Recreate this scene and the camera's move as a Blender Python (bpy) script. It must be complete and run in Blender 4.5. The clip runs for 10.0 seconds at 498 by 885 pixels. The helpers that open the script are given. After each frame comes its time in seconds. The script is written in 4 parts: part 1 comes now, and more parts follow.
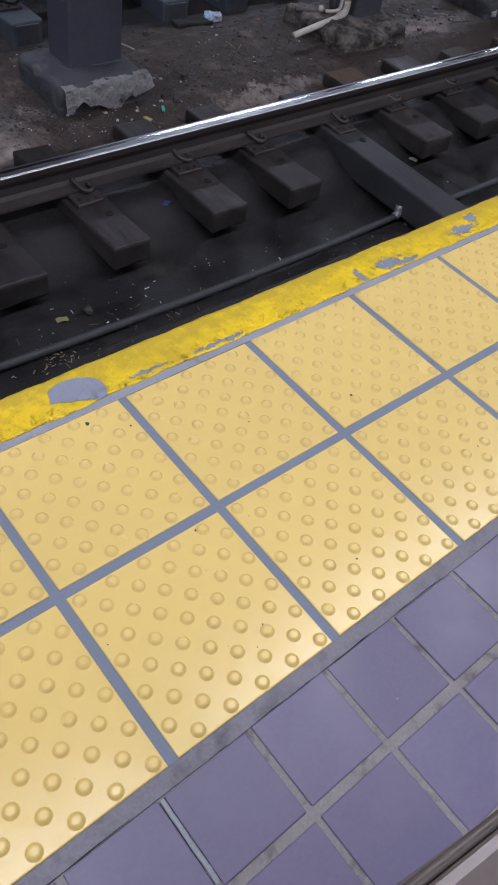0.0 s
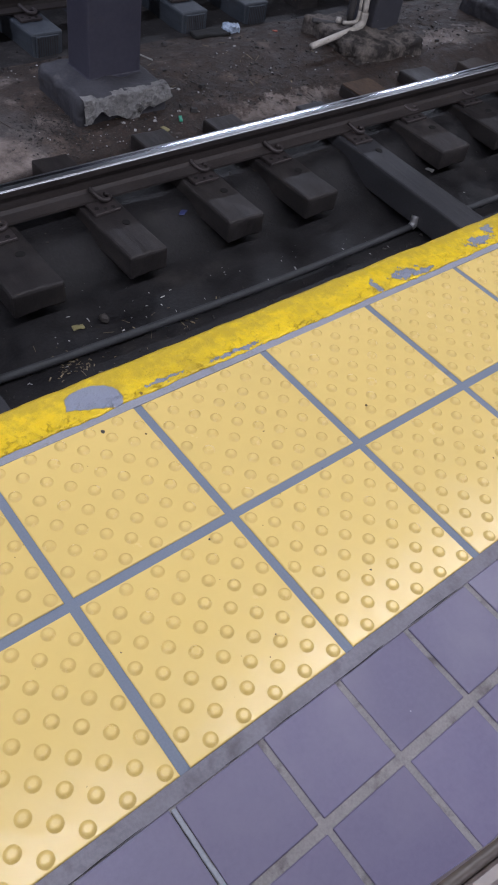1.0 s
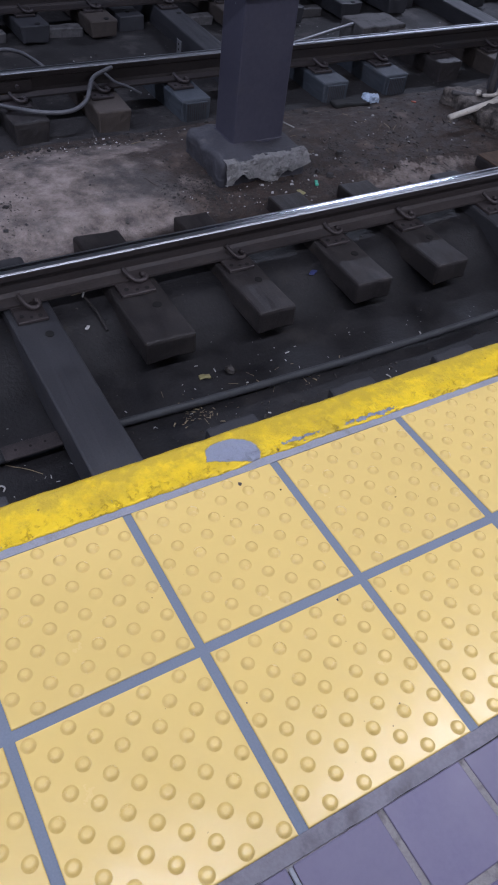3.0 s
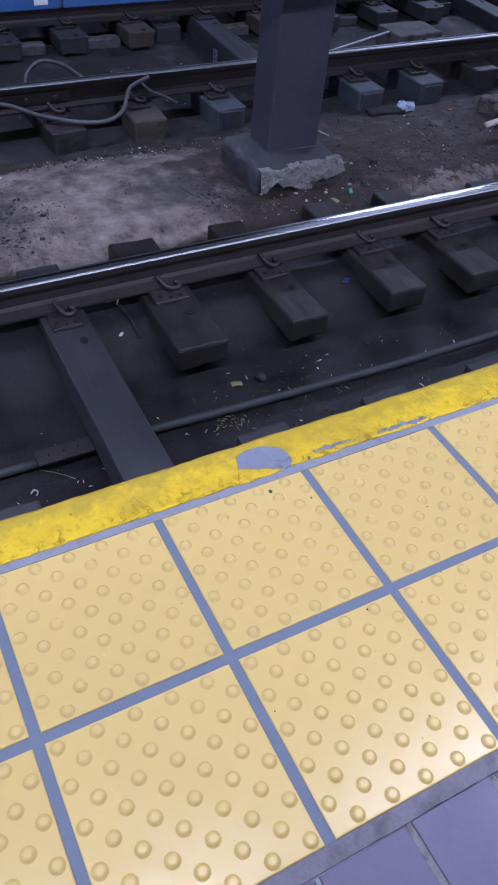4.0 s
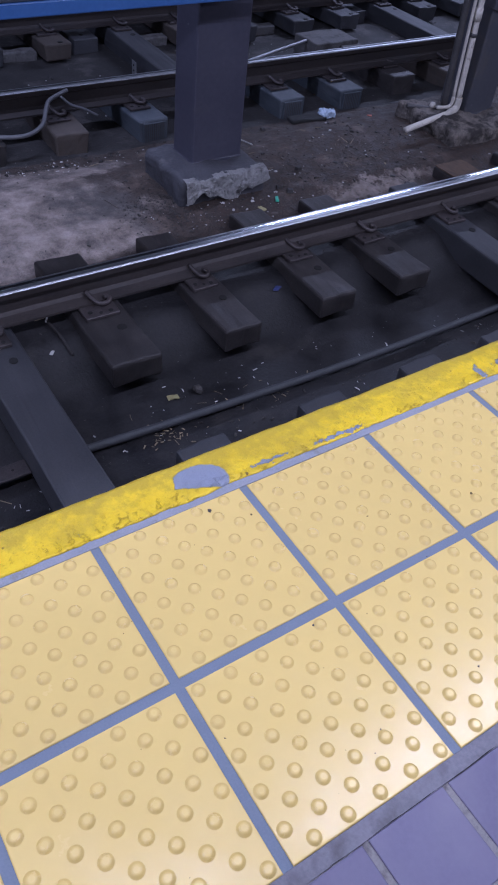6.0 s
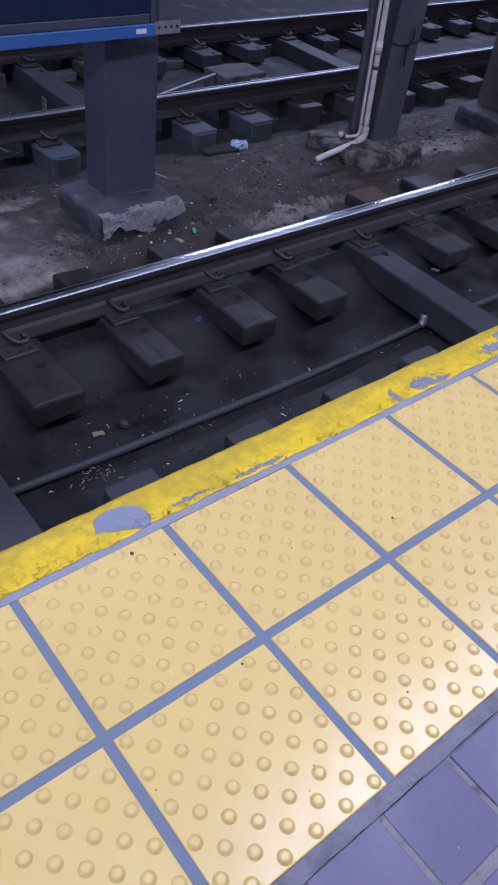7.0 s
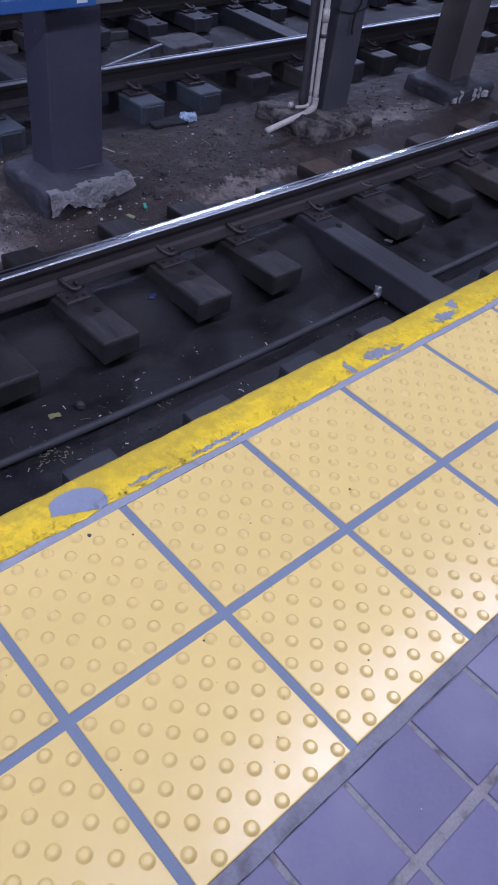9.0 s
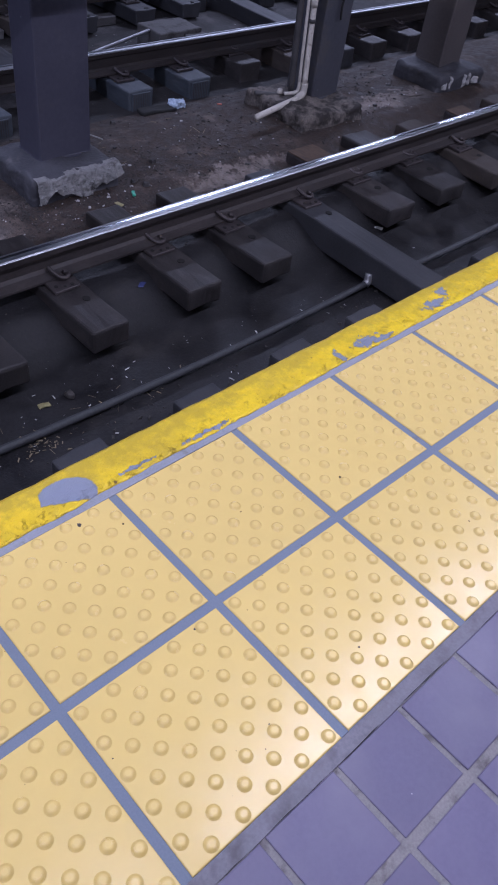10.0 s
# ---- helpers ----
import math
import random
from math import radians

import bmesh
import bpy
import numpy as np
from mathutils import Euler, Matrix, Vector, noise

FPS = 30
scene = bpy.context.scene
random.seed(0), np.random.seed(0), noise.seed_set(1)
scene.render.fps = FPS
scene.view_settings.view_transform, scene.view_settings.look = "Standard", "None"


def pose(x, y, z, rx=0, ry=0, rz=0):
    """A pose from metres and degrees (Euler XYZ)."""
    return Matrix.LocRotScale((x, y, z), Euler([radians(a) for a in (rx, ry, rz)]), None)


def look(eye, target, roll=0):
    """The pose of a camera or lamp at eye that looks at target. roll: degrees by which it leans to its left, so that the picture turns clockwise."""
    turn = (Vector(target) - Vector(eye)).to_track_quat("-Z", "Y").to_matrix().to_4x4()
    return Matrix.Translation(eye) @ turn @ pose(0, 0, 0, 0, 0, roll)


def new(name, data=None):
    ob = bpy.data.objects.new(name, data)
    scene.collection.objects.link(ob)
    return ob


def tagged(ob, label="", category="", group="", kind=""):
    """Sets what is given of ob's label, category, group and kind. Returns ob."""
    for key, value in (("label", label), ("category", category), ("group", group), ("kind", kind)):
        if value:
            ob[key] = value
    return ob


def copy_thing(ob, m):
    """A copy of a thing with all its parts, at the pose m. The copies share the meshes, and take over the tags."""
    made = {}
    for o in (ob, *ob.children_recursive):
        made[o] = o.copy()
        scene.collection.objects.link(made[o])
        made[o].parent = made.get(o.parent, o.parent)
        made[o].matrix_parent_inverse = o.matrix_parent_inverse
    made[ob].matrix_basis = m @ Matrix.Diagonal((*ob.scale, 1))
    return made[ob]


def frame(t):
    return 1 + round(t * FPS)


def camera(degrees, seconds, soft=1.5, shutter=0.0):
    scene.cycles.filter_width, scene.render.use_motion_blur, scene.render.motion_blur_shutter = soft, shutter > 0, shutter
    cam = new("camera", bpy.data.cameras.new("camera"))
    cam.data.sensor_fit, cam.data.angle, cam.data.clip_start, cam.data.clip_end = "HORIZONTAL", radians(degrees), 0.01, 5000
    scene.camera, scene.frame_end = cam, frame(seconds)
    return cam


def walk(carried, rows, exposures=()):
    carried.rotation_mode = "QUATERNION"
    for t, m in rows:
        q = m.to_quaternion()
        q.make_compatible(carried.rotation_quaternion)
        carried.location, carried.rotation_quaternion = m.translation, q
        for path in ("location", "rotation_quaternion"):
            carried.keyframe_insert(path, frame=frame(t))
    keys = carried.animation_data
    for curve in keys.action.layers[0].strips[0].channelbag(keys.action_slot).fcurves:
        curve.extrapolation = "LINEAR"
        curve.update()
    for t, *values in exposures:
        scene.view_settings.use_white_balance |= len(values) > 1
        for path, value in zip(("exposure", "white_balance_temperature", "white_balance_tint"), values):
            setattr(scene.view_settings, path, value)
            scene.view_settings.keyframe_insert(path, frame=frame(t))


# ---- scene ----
cam = camera(36.1, 10.0, soft=2.0)
PATH = [
    (0, (-0.266, -0.235, 1.091), (0.73, 0.632, -0.411), 12.7),
    (0.5, (-0.267, -0.235, 1.09), (0.723, 0.643, -0.41), 12.4),
    (1, (-0.268, -0.233, 1.093), (0.71, 0.67, -0.4), 12.0),
    (1.5, (-0.283, -0.228, 1.103), (0.672, 0.721, -0.377), 11.3),
    (2, (-0.291, -0.215, 1.105), (0.625, 0.795, -0.358), 10.3),
    (2.5, (-0.307, -0.216, 1.109), (0.557, 0.861, -0.338), 9.3),
    (3, (-0.336, -0.206, 1.123), (0.474, 0.93, -0.31), 8.2),
    (4.5, (-0.337, -0.208, 1.124), (0.4, 0.983, -0.304), 6.2),
    (5, (-0.335, -0.21, 1.119), (0.424, 0.966, -0.31), 6.4),
    (5.2, (-0.335, -0.209, 1.119), (0.436, 0.958, -0.311), 6.6),
    (6.3, (-0.293, -0.18, 1.13), (0.642, 0.928, -0.248), 7.7),
    (6.5, (-0.282, -0.179, 1.139), (0.69, 0.921, -0.22), 7.8),
    (7, (-0.274, -0.188, 1.137), (0.765, 0.878, -0.199), 8.4),
    (7.5, (-0.27, -0.194, 1.131), (0.795, 0.84, -0.21), 8.7),
    (8, (-0.268, -0.193, 1.132), (0.807, 0.816, -0.219), 8.9),
    (8.5, (-0.266, -0.19, 1.134), (0.818, 0.796, -0.227), 9.1),
    (9, (-0.26, -0.193, 1.133), (0.83, 0.774, -0.237), 9.2),
    (9.5, (-0.258, -0.194, 1.133), (0.835, 0.755, -0.247), 9.4),
    (10, (-0.257, -0.194, 1.131), (0.838, 0.741, -0.257), 9.6),
]
walk(cam, [(t, look(eye, target, roll)) for t, eye, target, roll in PATH],
     exposures=[(0, -0.46, 5740, 14), (2.4, -0.44, 5650, 14.5), (3.0, -0.42, 5450, 17), (4.3, -0.38, 4950, 25), (9, -0.4, 4950, 26.5), (10, -0.41, 5180, 26.5)])

# ---- light: unseen fluorescent rows under the ceiling, no daylight ----
world = bpy.data.worlds.new("station_air")
scene.world = world
world.use_nodes = True
world.node_tree.nodes["Background"].inputs[0].default_value = (0.55, 0.62, 0.8, 1)
world.node_tree.nodes["Background"].inputs[1].default_value = 0.02

CEIL = 2.75
LAMP_COLOR = (1.0, 0.96, 0.94)
COOL_TUBE = (0.91, 0.925, 1.0)
# Row y 4.35 is added fill for the dim left side; -2.9 is assumed.
LAMP_ROWS = [(0.47, (-6.4, -3.6, -0.8, 2.0, 4.8, 7.6), 55.0), (4.35, (-4.6, -1.8, 1.0), 54.0), (-2.9, (-3.6, 0.4, 4.4), 78.0), (7.7, (6.9, 9.7, 12.5), 120.0)]


def lamp(x, y, z, watts, color):
    data = bpy.data.lights.new("tube_light", "AREA")
    data.shape, data.size, data.size_y, data.energy, data.color = "RECTANGLE", 2.4, 0.16, watts, color
    ob = new("tube_light", data)
    ob.location = (x, y, z)
    return ob


# ---- materials ----
def links(m):
    return m.node_tree.nodes, m.node_tree.links


def ramp(nodes, stops):
    r = nodes.new("ShaderNodeValToRGB")
    while len(r.color_ramp.elements) < len(stops):
        r.color_ramp.elements.new(0.5)
    for e, (p, c) in zip(r.color_ramp.elements, stops):
        e.position, e.color = p, (c, c, c, 1) if isinstance(c, (int, float)) else (*c, 1)
    return r


def surf(name, c1, c2, scale=8.0, fine=90.0, rough=(0.5, 0.8), bump=0.3, dist=0.002, metal=0.0, dirt=None, dirt_at=(0.55, 0.7), dirt_scale=5.0,
         specks=None, speck_scale=120.0, speck_at=0.72, vary=0.12, coat=0.0, stretch=(1, 1, 1), spec=0.5):
    """Two scales of noise between c1 and c2, stains of colour dirt, small specks, a bump, and a shift of brightness per object."""
    m = bpy.data.materials.new(name)
    m.use_nodes = True
    n, l = links(m)
    b = n["Principled BSDF"]
    geo = n.new("ShaderNodeNewGeometry")
    mp = n.new("ShaderNodeMapping")
    mp.inputs["Scale"].default_value = stretch
    l.new(geo.outputs["Position"], mp.inputs["Vector"])
    vec = mp.outputs["Vector"]

    def tex(s, detail=6, rg=0.6):
        t = n.new("ShaderNodeTexNoise")
        t.inputs["Scale"].default_value, t.inputs["Detail"].default_value, t.inputs["Roughness"].default_value = s, detail, rg
        l.new(vec, t.inputs["Vector"])
        return t.outputs["Fac"]

    def mix(f, a, c, mode="MIX"):
        x = n.new("ShaderNodeMix")
        x.data_type, x.blend_type = "RGBA", mode
        for s, v in ((x.inputs[0], f), (x.inputs[6], a), (x.inputs[7], c)):
            if isinstance(v, (tuple, list)):
                s.default_value = (*v, 1)
            elif isinstance(v, (int, float)):
                s.default_value = v
            else:
                l.new(v, s)
        return x.outputs[2]

    big, small = tex(scale), tex(fine, 4)
    both = n.new("ShaderNodeMath")
    both.operation = "MULTIPLY_ADD"
    l.new(small, both.inputs[0])
    both.inputs[1].default_value = 0.5
    half = n.new("ShaderNodeMath")
    half.operation = "MULTIPLY"
    l.new(big, half.inputs[0])
    half.inputs[1].default_value = 0.5
    l.new(half.outputs[0], both.inputs[2])
    r = ramp(n, [(0.32, 0.0), (0.68, 1.0)])
    l.new(both.outputs[0], r.inputs[0])
    col = mix(r.outputs[0], c1, c2)
    if dirt:
        d = ramp(n, [(dirt_at[0], 0.0), (dirt_at[1], 1.0)])
        l.new(tex(dirt_scale, 8, 0.65), d.inputs[0])
        col = mix(d.outputs[0], col, dirt)
    if specks:
        s = ramp(n, [(speck_at, 0.0), (speck_at + 0.02, 1.0)])
        l.new(tex(speck_scale, 1, 0.4), s.inputs[0])
        col = mix(s.outputs[0], col, specks)
    info = n.new("ShaderNodeObjectInfo")
    v = n.new("ShaderNodeMapRange")
    v.inputs[3].default_value, v.inputs[4].default_value = 1 - vary, 1 + vary
    l.new(info.outputs["Random"], v.inputs[0])
    comb = n.new("ShaderNodeCombineColor")
    for i in range(3):
        l.new(v.outputs[0], comb.inputs[i])
    col = mix(1.0, col, comb.outputs[0], "MULTIPLY")
    l.new(col, b.inputs["Base Color"])
    rr = n.new("ShaderNodeMapRange")
    rr.inputs[1].default_value, rr.inputs[2].default_value, rr.inputs[3].default_value, rr.inputs[4].default_value = 0.3, 0.7, *rough
    l.new(big, rr.inputs[0])
    l.new(rr.outputs[0], b.inputs["Roughness"])
    b.inputs["Metallic"].default_value = metal
    b.inputs["Coat Weight"].default_value = coat
    b.inputs["Specular IOR Level"].default_value = spec
    if bump:
        bp = n.new("ShaderNodeBump")
        bp.inputs["Strength"].default_value, bp.inputs["Distance"].default_value = bump, dist
        l.new(both.outputs[0], bp.inputs["Height"])
        l.new(bp.outputs[0], b.inputs["Normal"])
    return m


def ripple(m, scale, strength, dist, detail=2.0):
    """A second, larger relief over the material's own bump."""
    n, l = links(m)
    b = n["Principled BSDF"]
    geo = n.new("ShaderNodeNewGeometry")
    t = n.new("ShaderNodeTexNoise")
    t.inputs["Scale"].default_value, t.inputs["Detail"].default_value = scale, detail
    l.new(geo.outputs["Position"], t.inputs["Vector"])
    bp = n.new("ShaderNodeBump")
    bp.inputs["Strength"].default_value, bp.inputs["Distance"].default_value = strength, dist
    l.new(t.outputs["Fac"], bp.inputs["Height"])
    if b.inputs["Normal"].links:
        l.new(b.inputs["Normal"].links[0].from_socket, bp.inputs["Normal"])
    l.new(bp.outputs[0], b.inputs["Normal"])
    return m


def smear(m, scale, low, high, weight, rough):
    """Patches of a thin glossy film left by mopping and wear."""
    n, l = links(m)
    b = n["Principled BSDF"]
    geo = n.new("ShaderNodeNewGeometry")
    t = n.new("ShaderNodeTexNoise")
    t.inputs["Scale"].default_value, t.inputs["Detail"].default_value, t.inputs["Roughness"].default_value, t.inputs["Distortion"].default_value = scale, 6, 0.6, 0.6
    l.new(geo.outputs["Position"], t.inputs["Vector"])
    r = n.new("ShaderNodeMapRange")
    r.inputs[1].default_value, r.inputs[2].default_value, r.inputs[3].default_value, r.inputs[4].default_value = low, high, 0.0, weight
    l.new(t.outputs["Fac"], r.inputs[0])
    l.new(r.outputs[0], b.inputs["Coat Weight"])
    b.inputs["Coat Roughness"].default_value = rough
    return m


YELLOW = ripple(surf("tactile_yellow", (0.6, 0.444, 0.149), (0.606, 0.449, 0.151), 9, 150, (0.2, 0.28), 0.06, 0.001, specks=(0.1, 0.07, 0.03), speck_scale=70, speck_at=0.8, vary=0.03, spec=0.3), 22, 0.4, 0.002)
smear(YELLOW, 20, 0.42, 0.62, 0.42, 0.27)
# Darker copy of the tile yellow; the slopes' shading is put into colour.
DOME = surf("shaded_dome_slope", (0.56, 0.407, 0.13), (0.605, 0.442, 0.146), 30, 200, (0.2, 0.3), 0.05, 0.001, vary=0.03, spec=0.4)
PURPLE = surf("purple_quarry_tile", (0.09, 0.078, 0.138), (0.115, 0.1, 0.168), 4, 120, (0.34, 0.52), 0.14, 0.001, dirt=(0.125, 0.11, 0.17), dirt_at=(0.46, 0.7), dirt_scale=5.5, specks=(0.42, 0.4, 0.46), speck_scale=60, speck_at=0.82, vary=0.09, spec=0.4)
GROUT_BLUE = surf("blue_grey_grout", (0.11, 0.132, 0.178), (0.145, 0.17, 0.22), 9, 300, (0.6, 0.8), 0.2, 0.001, dirt=(0.1, 0.09, 0.1), dirt_at=(0.66, 0.75), dirt_scale=9)
GROUT_EDGE = surf("pale_edge_grout", (0.18, 0.19, 0.225), (0.27, 0.275, 0.31), 14, 240, (0.6, 0.85), 0.3, 0.001, dirt=(0.14, 0.13, 0.1), dirt_at=(0.58, 0.72), dirt_scale=18)
GROUT_GREY = surf("pale_grey_grout", (0.14, 0.13, 0.134), (0.24, 0.222, 0.22), 24, 260, (0.7, 0.9), 0.6, 0.002, dirt=(0.085, 0.075, 0.075), dirt_at=(0.52, 0.66), dirt_scale=26)
SEAM = surf("dark_seam_mortar", (0.12, 0.115, 0.135), (0.18, 0.17, 0.2), 12, 200, (0.6, 0.85), 0.4, 0.002, dirt=(0.085, 0.08, 0.09), dirt_at=(0.5, 0.7), dirt_scale=20)
CONCRETE = surf("old_concrete", (0.16, 0.15, 0.15), (0.26, 0.25, 0.24), 5, 70, (0.75, 0.95), 0.6, 0.004, dirt=(0.06, 0.055, 0.055), dirt_at=(0.5, 0.65), dirt_scale=3)
PAINTED_BASE = surf("grey_painted_concrete", (0.036, 0.036, 0.045), (0.07, 0.068, 0.079), 9, 50, (0.5, 0.8), 1.0, 0.009, dirt=(0.13, 0.12, 0.12), dirt_at=(0.6, 0.75), dirt_scale=7)
RAW_CONCRETE = surf("broken_concrete", (0.28, 0.272, 0.278), (0.5, 0.487, 0.485), 26, 120, (0.8, 0.95), 1.0, 0.01, dirt=(0.09, 0.085, 0.085), dirt_at=(0.55, 0.68), dirt_scale=17)
ROUGH_BASE = surf("weathered_concrete", (0.06, 0.051, 0.047), (0.25, 0.215, 0.19), 16, 90, (0.8, 0.95), 1.0, 0.01, dirt=(0.028, 0.023, 0.022), dirt_at=(0.44, 0.58), dirt_scale=9)
TIE = surf("creosoted_tie", (0.0178, 0.0155, 0.0168), (0.047, 0.041, 0.0405), 5, 120, (0.45, 0.75), 0.6, 0.004, dirt=(0.062, 0.053, 0.051), dirt_at=(0.53, 0.78), dirt_scale=7, vary=0.25, stretch=(1.6, 0.9, 1))
TIE_GREY = surf("grey_composite_tie", (0.031, 0.0315, 0.037), (0.057, 0.0565, 0.064), 5, 120, (0.5, 0.7), 0.4, 0.003, dirt=(0.08, 0.075, 0.077), dirt_at=(0.6, 0.82), dirt_scale=5, vary=0.2, stretch=(1.6, 0.9, 1))
TIE_BROWN = surf("brown_wood_tie", (0.042, 0.034, 0.03), (0.08, 0.064, 0.055), 6, 120, (0.6, 0.85), 0.6, 0.003, dirt=(0.04, 0.034, 0.032), dirt_at=(0.55, 0.75), dirt_scale=6, vary=0.2, stretch=(1.6, 0.9, 1))
DUSTY = surf("dusty_box_concrete", (0.08, 0.076, 0.078), (0.15, 0.142, 0.142), 6, 80, (0.7, 0.9), 0.5, 0.004, dirt=(0.05, 0.046, 0.046), dirt_at=(0.5, 0.66), dirt_scale=9)
TIE_BLUE = surf("blue_grey_tie", (0.036, 0.043, 0.055), (0.075, 0.084, 0.1), 6, 120, (0.5, 0.75), 0.5, 0.003, dirt=(0.05, 0.05, 0.055), dirt_at=(0.55, 0.75), dirt_scale=6, vary=0.15)
STEEL = surf("rusty_rail_steel", (0.03, 0.025, 0.025), (0.06, 0.049, 0.047), 9, 110, (0.5, 0.75), 0.4, 0.002, metal=0.35, dirt=(0.04, 0.037, 0.04), dirt_at=(0.5, 0.7), dirt_scale=4, stretch=(0.4, 1, 1))
PLATE = surf("grimy_steel_plate", (0.038, 0.032, 0.034), (0.09, 0.075, 0.075), 20, 150, (0.45, 0.7), 0.4, 0.002, metal=0.4, vary=0.2)
POLISHED = surf("polished_running_steel", (0.42, 0.44, 0.48), (0.54, 0.56, 0.6), 6, 40, (0.18, 0.21), 0.0, 0.0005, metal=1.0, stretch=(0.15, 4, 4), vary=0.0)
WORN_TOP = surf("worn_running_steel", (0.36, 0.37, 0.4), (0.5, 0.51, 0.54), 6, 200, (0.4, 0.5), 0.0, 0.0005, metal=1.0, stretch=(0.15, 4, 4), vary=0.0)
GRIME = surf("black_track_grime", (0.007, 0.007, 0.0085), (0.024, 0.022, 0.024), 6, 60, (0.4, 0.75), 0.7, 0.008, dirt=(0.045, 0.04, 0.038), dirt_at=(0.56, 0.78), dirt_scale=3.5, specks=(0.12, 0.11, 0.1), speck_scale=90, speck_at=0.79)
COLUMN = surf("dark_column_paint", (0.042, 0.041, 0.06), (0.06, 0.058, 0.08), 3, 40, (0.32, 0.5), 0.15, 0.002, dirt=(0.07, 0.066, 0.075), dirt_at=(0.6, 0.8), dirt_scale=4, specks=(0.2, 0.2, 0.22), speck_scale=25, speck_at=0.8)
# Both paints below are lightened: missing lamp light on the right columns.
COLUMN_GREY = surf("worn_lightened_grey_paint", (0.055, 0.056, 0.072), (0.08, 0.08, 0.094), 3, 40, (0.35, 0.55), 0.2, 0.002, dirt=(0.1, 0.088, 0.078), dirt_at=(0.5, 0.72), dirt_scale=3, specks=(0.2, 0.2, 0.22), speck_scale=25, speck_at=0.8)
COLUMN_BROWN = surf("worn_lightened_brown_paint", (0.072, 0.063, 0.064), (0.1, 0.088, 0.086), 3, 40, (0.4, 0.6), 0.2, 0.002, dirt=(0.12, 0.1, 0.09), dirt_at=(0.55, 0.75), dirt_scale=3, specks=(0.25, 0.24, 0.24), speck_scale=25, speck_at=0.8)
PIPE_WHITE = surf("cream_painted_pipe", (0.4, 0.37, 0.33), (0.56, 0.52, 0.47), 12, 90, (0.4, 0.6), 0.2, 0.002, dirt=(0.2, 0.16, 0.13), dirt_at=(0.6, 0.72), dirt_scale=18)
PIPE_DARK = surf("dark_conduit", (0.04, 0.037, 0.04), (0.08, 0.075, 0.075), 12, 90, (0.45, 0.65), 0.2, 0.002)
BARE_WOOD = surf("bare_orange_wood", (0.066, 0.043, 0.03), (0.12, 0.08, 0.055), 9, 120, (0.7, 0.9), 0.6, 0.003, dirt=(0.04, 0.03, 0.025), dirt_at=(0.5, 0.7), dirt_scale=14, stretch=(3, 0.8, 1))
HOSE = surf("dusty_black_hose", (0.036, 0.038, 0.043), (0.075, 0.077, 0.084), 9, 120, (0.5, 0.7), 0.4, 0.002)
CABLE = surf("grey_bond_cable", (0.07, 0.07, 0.08), (0.13, 0.13, 0.14), 15, 150, (0.45, 0.6), 0.3, 0.002)
BLUE_FRAME = surf("blue_anodised_frame", (0.044, 0.105, 0.29), (0.06, 0.135, 0.36), 3, 60, (0.3, 0.42), 0.05, 0.001, vary=0.03)
BEZEL = surf("dull_grey_bezel", (0.05, 0.058, 0.082), (0.075, 0.085, 0.115), 4, 60, (0.4, 0.55), 0.05, 0.001, metal=0.3, vary=0.03)
DARK_GLASS = surf("dark_display_glass", (0.014, 0.022, 0.048), (0.018, 0.027, 0.058), 2, 30, (0.08, 0.14), 0.0, vary=0.0)
ZINC = surf("galvanised_bracket", (0.3, 0.3, 0.32), (0.42, 0.42, 0.44), 15, 120, (0.4, 0.55), 0.15, 0.001, metal=0.6)
WHITE = surf("white_litter", (0.4, 0.39, 0.38), (0.62, 0.61, 0.6), 30, 200, (0.6, 0.8), 0.2, 0.001)
LABEL = surf("white_label", (0.6, 0.62, 0.66), (0.72, 0.74, 0.78), 30, 200, (0.4, 0.5), 0.0)
GREEN = surf("green_plastic", (0.04, 0.3, 0.19), (0.08, 0.42, 0.28), 30, 200, (0.3, 0.5), 0.1, 0.001)
LEAF = surf("yellow_wrapper", (0.2, 0.18, 0.07), (0.4, 0.36, 0.18), 40, 200, (0.5, 0.7), 0.2, 0.001)
PLASTIC = surf("pale_blue_plastic_film", (0.26, 0.33, 0.45), (0.5, 0.57, 0.68), 25, 150, (0.2, 0.4), 0.5, 0.004)
STONE = surf("grey_pebbles", (0.03, 0.027, 0.026), (0.1, 0.09, 0.085), 30, 160, (0.7, 0.9), 0.6, 0.003)
TAN = surf("tan_litter", (0.17, 0.135, 0.085), (0.32, 0.26, 0.17), 40, 200, (0.6, 0.8), 0.2, 0.001)
HOLE = surf("dark_hole", (0.006, 0.006, 0.006), (0.012, 0.011, 0.011), 20, 80, (0.8, 0.9), 0.0)
# Unseen ceiling, its grey raised to bounce light and show in the rails.
CEILING = surf("bounce_grey_ceiling", (0.24, 0.24, 0.24), (0.32, 0.31, 0.3), 2, 30, (0.8, 0.95), 0.4, 0.004, dirt=(0.14, 0.14, 0.14), dirt_at=(0.5, 0.7), dirt_scale=1)
WALL = surf("station_wall_tile", (0.2, 0.2, 0.2), (0.28, 0.28, 0.28), 3, 40, (0.3, 0.5), 0.1, 0.001, dirt=(0.2, 0.19, 0.18), dirt_at=(0.55, 0.8), dirt_scale=1)
CASE = surf("taupe_case_shell", (0.12, 0.098, 0.092), (0.165, 0.138, 0.13), 6, 150, (0.3, 0.42), 0.1, 0.001, metal=0.2)
CASE_TRIM = surf("dark_brown_trim", (0.05, 0.04, 0.035), (0.085, 0.068, 0.06), 12, 150, (0.35, 0.5), 0.1, 0.001)

TUBE = bpy.data.materials.new("lit_diffuser")
TUBE.use_nodes = True
